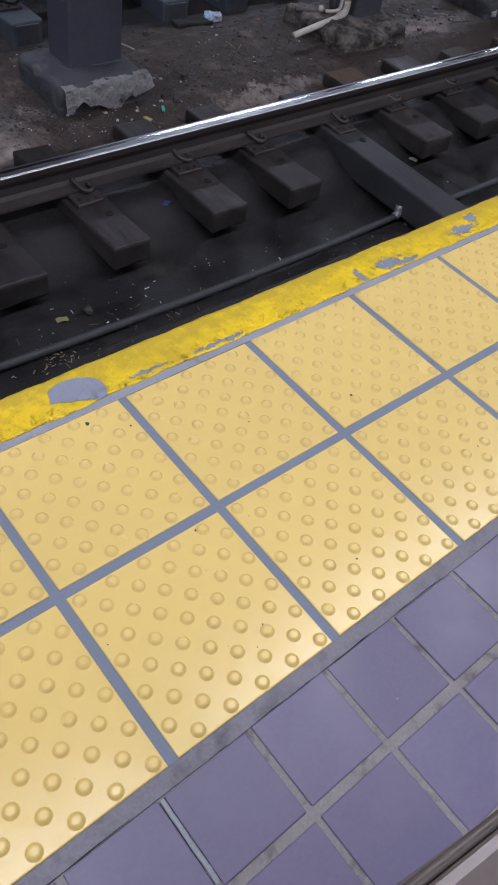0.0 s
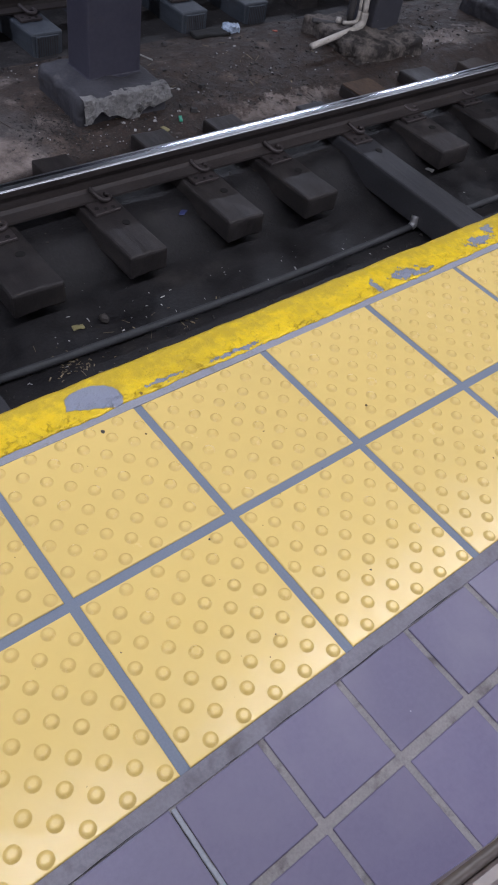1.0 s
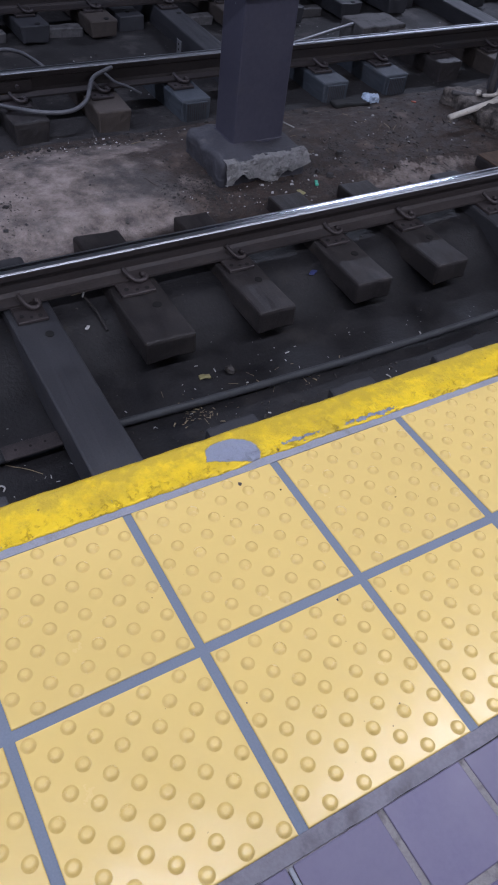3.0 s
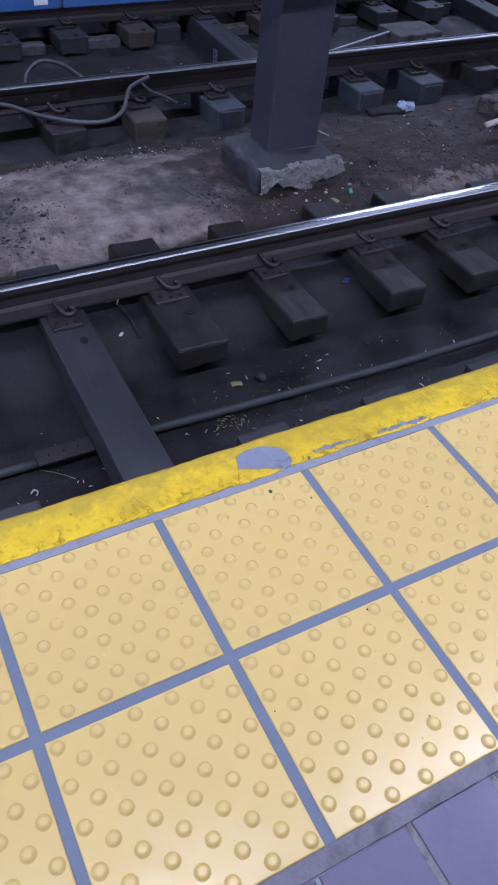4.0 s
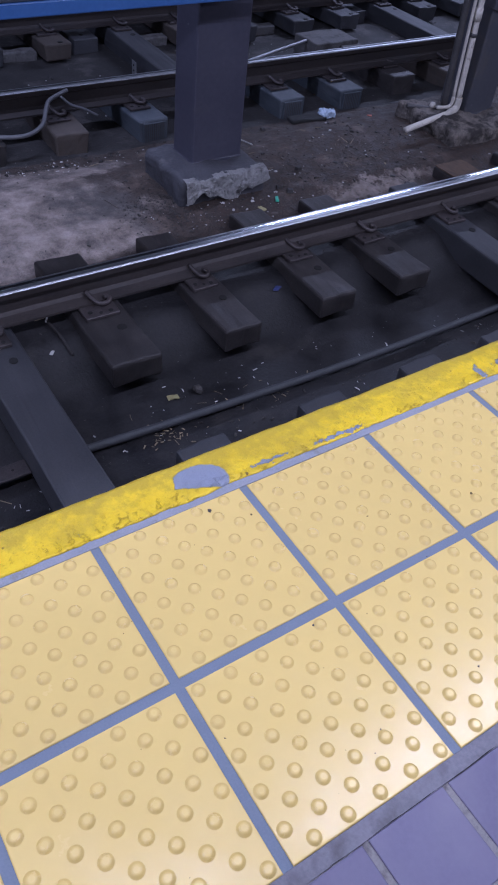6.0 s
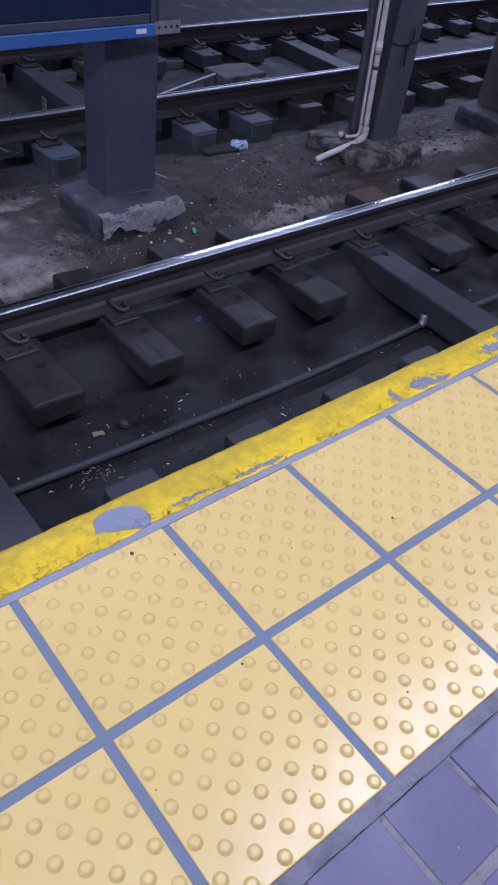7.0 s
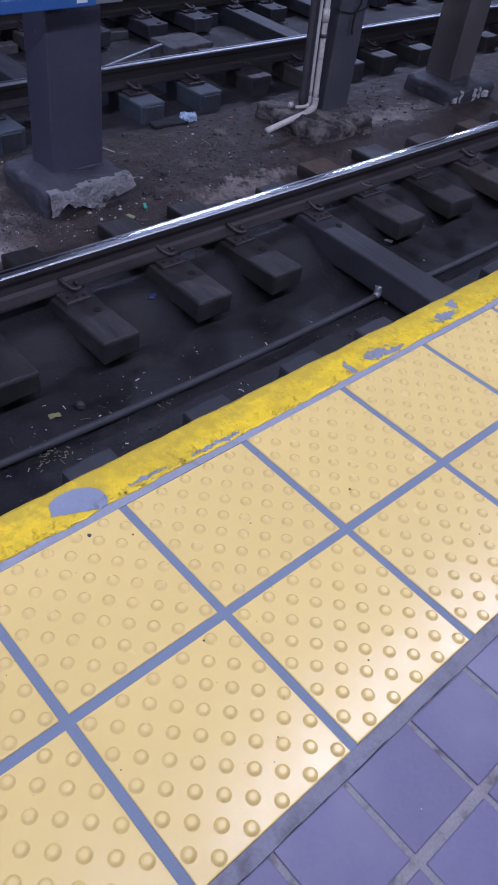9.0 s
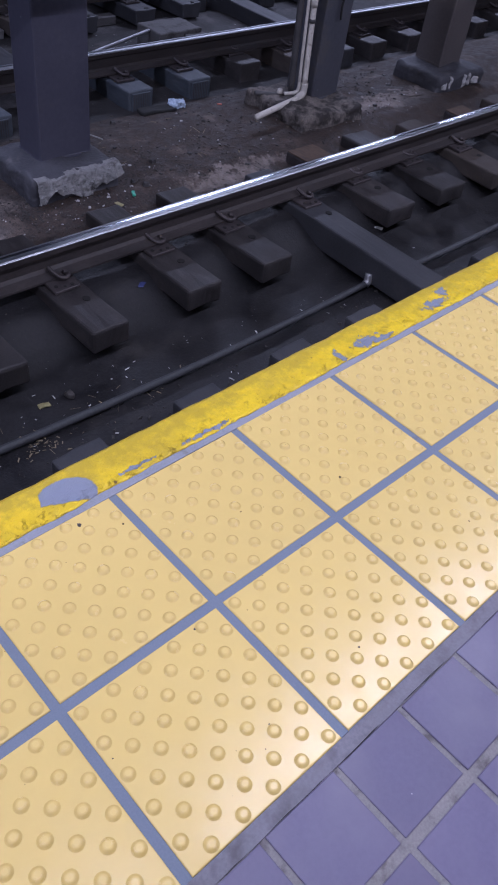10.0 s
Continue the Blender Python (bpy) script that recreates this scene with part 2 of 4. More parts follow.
TUBE.node_tree.nodes["Principled BSDF"].inputs["Emission Color"].default_value = (*LAMP_COLOR, 1)
TUBE.node_tree.nodes["Principled BSDF"].inputs["Emission Strength"].default_value = 6.0


def nose_paint():
    """Thick yellow edge paint, worn through to grey in patches along its inner rim and at a few bare spots."""
    m = surf("edge_paint", (0.6, 0.41, 0.001), (0.72, 0.505, 0.003), 12, 38, (0.3, 0.52), 1.0, 0.011, dirt=(0.4, 0.285, 0.022), dirt_at=(0.48, 0.72), dirt_scale=7, specks=(0.16, 0.1, 0.02), speck_scale=60, speck_at=0.8, vary=0.0, spec=0.3)
    n, l = links(m)
    b = n["Principled BSDF"]
    geo = n.new("ShaderNodeNewGeometry")
    warp = n.new("ShaderNodeTexNoise")
    warp.inputs["Scale"].default_value, warp.inputs["Detail"].default_value, warp.inputs["Roughness"].default_value = 42, 9, 0.72
    l.new(geo.outputs["Position"], warp.inputs["Vector"])
    off = n.new("ShaderNodeVectorMath")
    off.operation = "MULTIPLY_ADD"
    l.new(warp.outputs["Color"], off.inputs[0])
    off.inputs[1].default_value = (0.013, 0.012, 0)
    l.new(geo.outputs["Position"], off.inputs[2])
    grit = n.new("ShaderNodeTexNoise")
    grit.inputs["Scale"].default_value, grit.inputs["Detail"].default_value, grit.inputs["Roughness"].default_value = 55, 8, 0.7
    l.new(geo.outputs["Position"], grit.inputs["Vector"])
    total = None

    def math_node(op, a, c):
        x = n.new("ShaderNodeMath")
        x.operation = op
        for s, v in zip(x.inputs, (a, c)):
            if isinstance(v, (int, float)):
                s.default_value = v
            else:
                l.new(v, s)
        return x.outputs[0]

    # bare spots: centre x, y and half sizes
    for cx, cy, ax, ay in ((0.243, 0.662, 0.066, 0.047), (0.4, 0.65, 0.05, 0.006), (0.56, 0.644, 0.055, 0.006), (0.62, 0.643, 0.03, 0.007), (1.024, 0.656, 0.011, 0.026), (1.13, 0.66, 0.045, 0.022), (1.175, 0.645, 0.04, 0.01), (1.43, 0.664, 0.06, 0.016), (1.49, 0.69, 0.03, 0.02), (2.3, 0.655, 0.06, 0.018), (3.1, 0.648, 0.1, 0.015)):
        d = n.new("ShaderNodeVectorMath")
        d.operation = "SUBTRACT"
        l.new(off.outputs[0], d.inputs[0])
        d.inputs[1].default_value = (cx + 0.0065, cy + 0.006, 0)
        s = n.new("ShaderNodeVectorMath")
        s.operation = "MULTIPLY"
        l.new(d.outputs[0], s.inputs[0])
        s.inputs[1].default_value = (1 / ax, 1 / ay, 0)
        ln = n.new("ShaderNodeVectorMath")
        ln.operation = "LENGTH"
        l.new(s.outputs[0], ln.inputs[0])
        near = math_node("SUBTRACT", 1.0, ln.outputs["Value"])
        if cx == 0.243:  # the large spot has a straight lower rim and a blunt end
            cut = n.new("ShaderNodeVectorMath")
            cut.operation = "DOT_PRODUCT"
            l.new(off.outputs[0], cut.inputs[0])
            cut.inputs[1].default_value = (9.02, 22, 0)
            near = math_node("MINIMUM", near, math_node("SUBTRACT", cut.outputs["Value"], 16.62))
            end = n.new("ShaderNodeVectorMath")
            end.operation = "DOT_PRODUCT"
            l.new(off.outputs[0], end.inputs[0])
            end.inputs[1].default_value = (22, -8.8, 0)
            near = math_node("MINIMUM", near, math_node("SUBTRACT", end.outputs["Value"], -1.586))
        else:  # the smaller ones are mottled and ragged
            near = math_node("ADD", near, math_node("MULTIPLY", math_node("SUBTRACT", grit.outputs["Fac"], 0.54), 4.0))
        total = near if total is None else math_node("MAXIMUM", total, near)
    # flaking along the inner rim
    sep = n.new("ShaderNodeSeparateXYZ")
    l.new(geo.outputs["Position"], sep.inputs[0])
    flake = n.new("ShaderNodeTexNoise")
    flake.inputs["Scale"].default_value, flake.inputs["Detail"].default_value, flake.inputs["Roughness"].default_value = 24, 9, 0.72
    l.new(geo.outputs["Position"], flake.inputs["Vector"])
    rim = math_node("MULTIPLY", math_node("SUBTRACT", 0.672, sep.outputs[1]), 22)
    rim = math_node("ADD", rim, math_node("MULTIPLY", math_node("SUBTRACT", flake.outputs["Fac"], 0.7), 9))
    total = math_node("MAXIMUM", total, math_node("SUBTRACT", rim, 0.35))
    edge = ramp(n, [(0.0, 0.0), (0.06, 1.0)])
    l.new(total, edge.inputs[0])
    mx = n.new("ShaderNodeMix")
    mx.data_type = "RGBA"
    l.new(edge.outputs[0], mx.inputs[0])
    old = b.inputs["Base Color"].links[0].from_socket
    l.new(old, mx.inputs[6])
    crack = n.new("ShaderNodeTexNoise")
    crack.inputs["Scale"].default_value, crack.inputs["Detail"].default_value, crack.inputs["Roughness"].default_value = 85, 6, 0.6
    l.new(geo.outputs["Position"], crack.inputs["Vector"])
    thin = ramp(n, [(0.008, 0.9), (0.034, 0.0)])
    l.new(math_node("ABSOLUTE", math_node("SUBTRACT", crack.outputs["Fac"], 0.56), 0), thin.inputs[0])
    band = ramp(n, [(0.2, 1.0), (0.75, 0.0)])
    l.new(math_node("MULTIPLY", math_node("SUBTRACT", sep.outputs[1], 0.63), 12), band.inputs[0])
    gate = ramp(n, [(0.47, 0.0), (0.58, 1.0)])
    l.new(warp.outputs["Fac"], gate.inputs[0])
    cmask = math_node("MULTIPLY", math_node("MULTIPLY", thin.outputs[0], band.outputs[0]), gate.outputs[0])
    cmix = n.new("ShaderNodeMix")
    cmix.data_type = "RGBA"
    l.new(cmask, cmix.inputs[0])
    cmix.inputs[7].default_value = (0.33, 0.21, 0.008, 1)
    # the smooth outer half is dulled by grime, with an uneven border
    dull = ramp(n, [(0.3, 0.0), (0.7, 0.9)])
    l.new(math_node("ADD", math_node("MULTIPLY", math_node("SUBTRACT", sep.outputs[1], 0.655), 9), math_node("MULTIPLY", math_node("SUBTRACT", flake.outputs["Fac"], 0.42), 2.2)), dull.inputs[0])
    dmix = n.new("ShaderNodeMix")
    dmix.data_type = "RGBA"
    l.new(dull.outputs[0], dmix.inputs[0])
    l.new(old, dmix.inputs[6])
    dmix.inputs[7].default_value = (0.41, 0.295, 0.016, 1)
    l.new(dmix.outputs[2], cmix.inputs[6])
    l.new(cmix.outputs[2], mx.inputs[6])
    mx.inputs[7].default_value = (0.2, 0.215, 0.275, 1)
    l.new(mx.outputs[2], b.inputs["Base Color"])
    old_bump = b.inputs["Normal"].links[0].from_node
    crumple = n.new("ShaderNodeTexNoise")
    crumple.noise_type = "RIDGED_MULTIFRACTAL"
    crumple.inputs["Scale"].default_value, crumple.inputs["Detail"].default_value = 30, 5
    l.new(off.outputs[0], crumple.inputs["Vector"])
    cb2 = n.new("ShaderNodeBump")
    cb2.inputs["Distance"].default_value = 0.007
    l.new(math_node("MULTIPLY", band.outputs[0], 1.0), cb2.inputs["Strength"])
    l.new(crumple.outputs["Fac"], cb2.inputs["Height"])
    l.new(old_bump.outputs[0], cb2.inputs["Normal"])
    old_bump = cb2
    bp = n.new("ShaderNodeBump")
    bp.inputs["Strength"].default_value, bp.inputs["Distance"].default_value = 0.8, 0.003
    inv = math_node("SUBTRACT", 1.0, edge.outputs[0])
    l.new(math_node("SUBTRACT", inv, cmask), bp.inputs["Height"])
    l.new(old_bump.outputs[0], bp.inputs["Normal"])
    l.new(bp.outputs[0], b.inputs["Normal"])
    return m


NOSE = nose_paint()


def median_dirt():
    """Trodden dirt between the tracks, with a bare, dusty concrete slab showing through it on one side."""
    m = surf("median_dirt", (0.008, 0.006, 0.0053), (0.06, 0.04, 0.0315), 13, 85, (0.5, 0.95), 1.0, 0.016, dirt=(0.1, 0.074, 0.06), dirt_at=(0.54, 0.68), dirt_scale=4.5, specks=(0.26, 0.24, 0.22), speck_scale=110, speck_at=0.77)
    n, l = links(m)
    b = n["Principled BSDF"]
    geo = n.new("ShaderNodeNewGeometry")
    warp = n.new("ShaderNodeTexNoise")
    warp.inputs["Scale"].default_value, warp.inputs["Detail"].default_value, warp.inputs["Roughness"].default_value = 3.4, 11, 0.74
    l.new(geo.outputs["Position"], warp.inputs["Vector"])
    add = n.new("ShaderNodeVectorMath")
    add.operation = "MULTIPLY_ADD"
    l.new(warp.outputs["Color"], add.inputs[0])
    add.inputs[1].default_value = (0.9, 0.7, 0)
    l.new(geo.outputs["Position"], add.inputs[2])
    best = None
    for cx, cy, ax, ay in ((0.86, 3.5, 0.88, 0.56), (0.5, 4.06, 1.5, 0.2), (5.2, 3.5, 0.7, 0.16), (3.1, 3.15, 0.5, 0.14)):
        d = n.new("ShaderNodeVectorMath")
        d.operation = "SUBTRACT"
        l.new(add.outputs[0], d.inputs[0])
        d.inputs[1].default_value = (cx + 0.45, cy + 0.35, 0)
        q = n.new("ShaderNodeVectorMath")
        q.operation = "MULTIPLY"
        l.new(d.outputs[0], q.inputs[0])
        q.inputs[1].default_value = (1 / ax, 1 / ay, 0)
        ln = n.new("ShaderNodeVectorMath")
        ln.operation = "LENGTH"
        l.new(q.outputs[0], ln.inputs[0])
        if best is None:
            best = ln.outputs["Value"]
        else:
            mn = n.new("ShaderNodeMath")
            mn.operation = "MINIMUM"
            l.new(best, mn.inputs[0])
            l.new(ln.outputs["Value"], mn.inputs[1])
            best = mn.outputs[0]
    e = ramp(n, [(0.74, 1.0), (0.96, 0.0)])
    l.new(best, e.inputs[0])
    fine = n.new("ShaderNodeTexNoise")
    fine.inputs["Scale"].default_value, fine.inputs["Detail"].default_value, fine.inputs["Roughness"].default_value = 7, 12, 0.72
    l.new(geo.outputs["Position"], fine.inputs["Vector"])
    fr = ramp(n, [(0.33, (0.045, 0.038, 0.034)), (0.43, (0.135, 0.108, 0.095)), (0.55, (0.225, 0.185, 0.165)), (0.7, (0.32, 0.272, 0.248))])
    l.new(fine.outputs["Fac"], fr.inputs[0])
    mx = n.new("ShaderNodeMix")
    mx.data_type = "RGBA"
    l.new(e.outputs[0], mx.inputs[0])
    l.new(b.inputs["Base Color"].links[0].from_socket, mx.inputs[6])
    stain = n.new("ShaderNodeTexNoise")
    stain.inputs["Scale"].default_value, stain.inputs["Detail"].default_value, stain.inputs["Roughness"].default_value, stain.inputs["Distortion"].default_value = 1.7, 12, 0.7, 0.1
    l.new(geo.outputs["Position"], stain.inputs["Vector"])
    sr = ramp(n, [(0.46, 0.0), (0.6, 0.85)])
    l.new(stain.outputs["Fac"], sr.inputs[0])
    sm = n.new("ShaderNodeMix")
    sm.data_type = "RGBA"
    l.new(sr.outputs[0], sm.inputs[0])
    l.new(fr.outputs[0], sm.inputs[6])
    sm.inputs[7].default_value = (0.04, 0.036, 0.036, 1)
    l.new(sm.outputs[2], mx.inputs[7])
    l.new(mx.outputs[2], b.inputs["Base Color"])
    return m


DIRT = median_dirt()


# ---- mesh helpers ----
def mesh_of(name, bm, material, smooth=False):
    me = bpy.data.meshes.new(name)
    bm.to_mesh(me)
    bm.free()
    me.materials.append(material)
    if smooth:
        me.polygons.foreach_set("use_smooth", [True] * len(me.polygons))
    return me


def part(name, bm, material, parent, label="", smooth=False):
    """One mesh object under a thing or a part, in the thing's own coordinates."""
    ob = new(name, mesh_of(name, bm, material, smooth))
    ob.parent = parent
    return tagged(ob, label)


def thing(name, at, label, category, group="", kind=""):
    ob = new(name)
    ob.empty_display_size = 0.1
    ob.location = at
    return tagged(ob, label, category, group, kind)


def solid(name, bm, material, label, category, group="", kind="", at=(0, 0, 0), smooth=False):
    ob = new(name, mesh_of(name, bm, material, smooth))
    ob.location = at
    return tagged(ob, label, category, group, kind)


def box(x0, x1, y0, y1, z0, z1, bevel=0.0, segments=2, cuts=0, bm=None):
    own = bmesh.new()
    v = [own.verts.new((x, y, z)) for x in (x0, x1) for y in (y0, y1) for z in (z0, z1)]
    for f in ((0, 1, 3, 2), (4, 6, 7, 5), (0, 4, 5, 1), (2, 3, 7, 6), (0, 2, 6, 4), (1, 5, 7, 3)):
        own.faces.new([v[i] for i in f])
    bmesh.ops.recalc_face_normals(own, faces=own.faces)
    if bevel:
        bmesh.ops.bevel(own, geom=own.edges[:], offset=bevel, segments=segments, affect="EDGES", profile=0.5)
    if cuts:
        bmesh.ops.subdivide_edges(own, edges=own.edges[:], cuts=cuts, use_grid_fill=True)
    if bm is None:
        return own
    tmp = bpy.data.meshes.new("tmp")
    own.to_mesh(tmp)
    own.free()
    bm.from_mesh(tmp)
    bpy.data.meshes.remove(tmp)
    return bm


def wobble(bm, amount, size, seed=0.0):
    for v in bm.verts:
        v.co += noise.noise_vector(v.co / size + Vector((seed, seed * 1.7, seed * 0.3))) * amount
    return bm


def disc(bm, x, y, z, r, h, n=12, r2=None):
    r2 = r if r2 is None else r2
    lo = [bm.verts.new((x + r * math.cos(6.28318 * i / n), y + r * math.sin(6.28318 * i / n), z)) for i in range(n)]
    hi = [bm.verts.new((x + r2 * math.cos(6.28318 * i / n), y + r2 * math.sin(6.28318 * i / n), z + h)) for i in range(n)]
    for i in range(n):
        bm.faces.new((lo[i], lo[(i + 1) % n], hi[(i + 1) % n], hi[i]))
    bm.faces.new(hi)
    bm.faces.new(lo[::-1])
    return bm


def tube(points, r, n=10, steps=6, bm=None):
    """A round bar along a smooth line through the points."""
    bm = bm or bmesh.new()
    p = [Vector(q) for q in points]
    p = [2 * p[0] - p[1]] + p + [2 * p[-1] - p[-2]]
    path = []
    for i in range(1, len(p) - 2):
        for k in range(steps):
            t = k / steps
            a, b, c, d = p[i - 1:i + 3]
            path.append(0.5 * ((2 * b) + (c - a) * t + (2 * a - 5 * b + 4 * c - d) * t * t + (3 * b - a - 3 * c + d) * t ** 3))
    path.append(p[-2])
    rings = []
    side = Vector((0.3, 0.5, 0.8))
    for i, q in enumerate(path):
        way = (path[min(i + 1, len(path) - 1)] - path[max(i - 1, 0)]).normalized()
        u = (side - way * side.dot(way)).normalized()
        side = u
        w = way.cross(u)
        rings.append([bm.verts.new(q + r * (u * math.cos(6.28318 * j / n) + w * math.sin(6.28318 * j / n))) for j in range(n)])
    for a, b in zip(rings, rings[1:]):
        for j in range(n):
            bm.faces.new((a[j], a[(j + 1) % n], b[(j + 1) % n], b[j]))
    bm.faces.new(rings[0][::-1])
    bm.faces.new(rings[-1])
    return bm


def extrude_x(profile, x0, x1, cuts=1, closed=True):
    """A bar along x with the given (y, z) outline."""
    bm = bmesh.new()
    rows = [[bm.verts.new((x0 + (x1 - x0) * i / cuts, y, z)) for y, z in profile] for i in range(cuts + 1)]
    n = len(profile)
    for a, b in zip(rows, rows[1:]):
        for j in range(n if closed else n - 1):
            bm.faces.new((a[j], a[(j + 1) % n], b[(j + 1) % n], b[j]))
    if closed:
        bm.faces.new(rows[0][::-1])
        bm.faces.new(rows[-1])
    bmesh.ops.recalc_face_normals(bm, faces=bm.faces)
    return bm


def sheet(name, xs, ys, height, material, smooth=True):
    verts = [(x, y, height(x, y)) for y in ys for x in xs]
    w = len(xs)
    faces = [(j * w + i, j * w + i + 1, (j + 1) * w + i + 1, (j + 1) * w + i) for j in range(len(ys) - 1) for i in range(w - 1)]
    me = bpy.data.meshes.new(name)
    me.from_pydata(verts, [], faces)
    me.materials.append(material)
    me.polygons.foreach_set("use_smooth", [smooth] * len(me.polygons))
    return new(name, me)


# ---- shell of the station, all out of view ----
X0, X1 = -14.0, 22.0
tagged(solid("ceiling", box(X0, X1, -5.2, 12.2, CEIL, CEIL + 0.2), CEILING, "unseen concrete station ceiling, lightened for bounce", "ceiling", kind="structure"))
solid("wall_south", box(X0, X1, -5.2, -5.0, -1.3, CEIL), WALL, "pale tiled wall behind the platform", "wall", kind="structure")
solid("wall_north", box(X0, X1, 12.0, 12.2, -1.3, CEIL), WALL, "pale tiled wall across the tracks", "wall", kind="structure")
solid("wall_west", box(X0 - 0.2, X0, -5.2, 12.2, -1.3, CEIL + 0.2), CONCRETE, "grimy concrete end wall", "wall", kind="structure")
solid("wall_east", box(X1, X1 + 0.2, -5.2, 12.2, -1.3, CEIL + 0.2), CONCRETE, "grimy concrete end wall", "wall", kind="structure")

# ---- track bed ----
TIE_TOP = -1.02
BED = [(0.3, -1.12), (1.55, -1.11), (1.72, -1.215), (2.1, -1.22), (2.28, -1.2), (2.56, -1.085), (2.75, -1.08), (3.0, -1.095), (3.14, -1.095), (3.3, -1.05), (3.9, -1.05), (4.25, -1.12), (4.42, -1.165),
       (4.7, -1.17), (5.1, -1.17), (5.3, -1.17), (5.8, -1.16), (6.1, -1.17), (6.9, -1.18), (8.0, -1.2), (12.1, -1.2)]


def bed(x, y):
    z = np.interp(y, [p[0] for p in BED], [p[1] for p in BED])
    rough = 0.012 if y > 2.9 else 0.006
    return float(z) + rough * noise.fractal(Vector((x * 2.2, y * 2.2, 0.3)), 1.0, 2.0, 5) + (0.005 * noise.noise(Vector((x * 19, y * 19, 5))) + 0.004 * noise.noise(Vector((x * 7, y * 7, 2))) if y > 2.9 else 0.002 * noise.noise(Vector((x * 12, y * 12, 5))))


XS = [X0 + i for i in range(0, 13)] + [-1.4 + 0.035 * i for i in range(0, 260)] + [7.9 + 0.8 * i for i in range(0, 18)] + [X1]
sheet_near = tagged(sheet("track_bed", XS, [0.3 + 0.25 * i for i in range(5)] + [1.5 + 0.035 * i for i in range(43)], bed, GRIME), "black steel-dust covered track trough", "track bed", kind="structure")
YS2 = [1.5 + 0.035 * 42 + 0.03 * i for i in range(48)]
sheet_mid = tagged(sheet("ground", XS, YS2, bed, DIRT), "dusty dirt and bare concrete strip between tracks", "ground", kind="structure")
sheet_far = tagged(sheet("track_bed_far", XS, [YS2[-1] + 0.05 * i for i in range(50)] + [7.0 + 0.5 * i for i in range(11)], bed, surf("far_bed_dust", (0.009, 0.0085, 0.0095), (0.032, 0.028, 0.029), 5, 60, (0.7, 0.9), 0.8, 0.008, dirt=(0.066, 0.059, 0.058), dirt_at=(0.54, 0.66), dirt_scale=3.2, specks=(0.25, 0.24, 0.24), speck_scale=70, speck_at=0.78)), "dusty dark bed of the far track", "track bed", kind="structure")

# ---- rails ----
RAIL = [(-0.0685, 0), (-0.0685, 0.011), (-0.02, 0.024), (-0.008, 0.04), (-0.008, 0.105), (-0.033, 0.117), (-0.035, 0.141), (-0.031, 0.149), (-0.026, 0.1515), (0, 0.152), (0.026, 0.1515), (0.031, 0.149), (0.035, 0.141),
        (0.033, 0.117), (0.008, 0.105), (0.008, 0.04), (0.02, 0.024), (0.0685, 0.011), (0.0685, 0)]
RAIL_FOOT = -1.002
RAILS = (1.19, 2.70, 4.79, 6.3)


def rail(y):
    ob = thing("rail", (0, y, RAIL_FOOT), "rusty brown steel rail with a worn bright top", "rail", "running rails")
    part("rail_body", extrude_x(RAIL, X0, X1, 60), STEEL, ob)
    top = [(-0.0342, 0.1452), (-0.029, 0.1508), (-0.0255, 0.1521), (-0.012, 0.1526), (0, 0.1527), (0.012, 0.1526), (0.0255, 0.1521), (0.029, 0.1508)]
    part("running_surface", extrude_x(top + [(a, b - 0.0004) for a, b in top[::-1]], X0, X1, 60), WORN_TOP, ob, "dull bright running surface")
    band = [(-0.004, 0.15295), (-0.002, 0.1531), (0.013, 0.1531), (0.015, 0.15295)]
    part("bright_band", extrude_x(band + [(a, b - 0.0004) for a, b in band[::-1]], X0, X1, 60), POLISHED, ob, "mirror-bright wheel band")
    return ob


rail_obs = [rail(y) for y in RAILS]
# bolted joint on the far track
jb = box(0.35, 1.12, -0.03, -0.009, 0.03, 0.1, 0.006)
joint = part("joint_bar", jb, STEEL, rail_obs[2], "bolted rusty joint bar")
for i in range(4):
    bb = bmesh.new()
    disc(bb, 0, 0, 0, 0.014, 0.02, 6)
    bmesh.ops.rotate(bb, verts=bb.verts, matrix=Matrix.Rotation(radians(90), 3, "X"))
    bmesh.ops.translate(bb, verts=bb.verts, vec=(0.45 + 0.19 * i, -0.03, 0.066))
    part("bolt", bb, PLATE, joint)


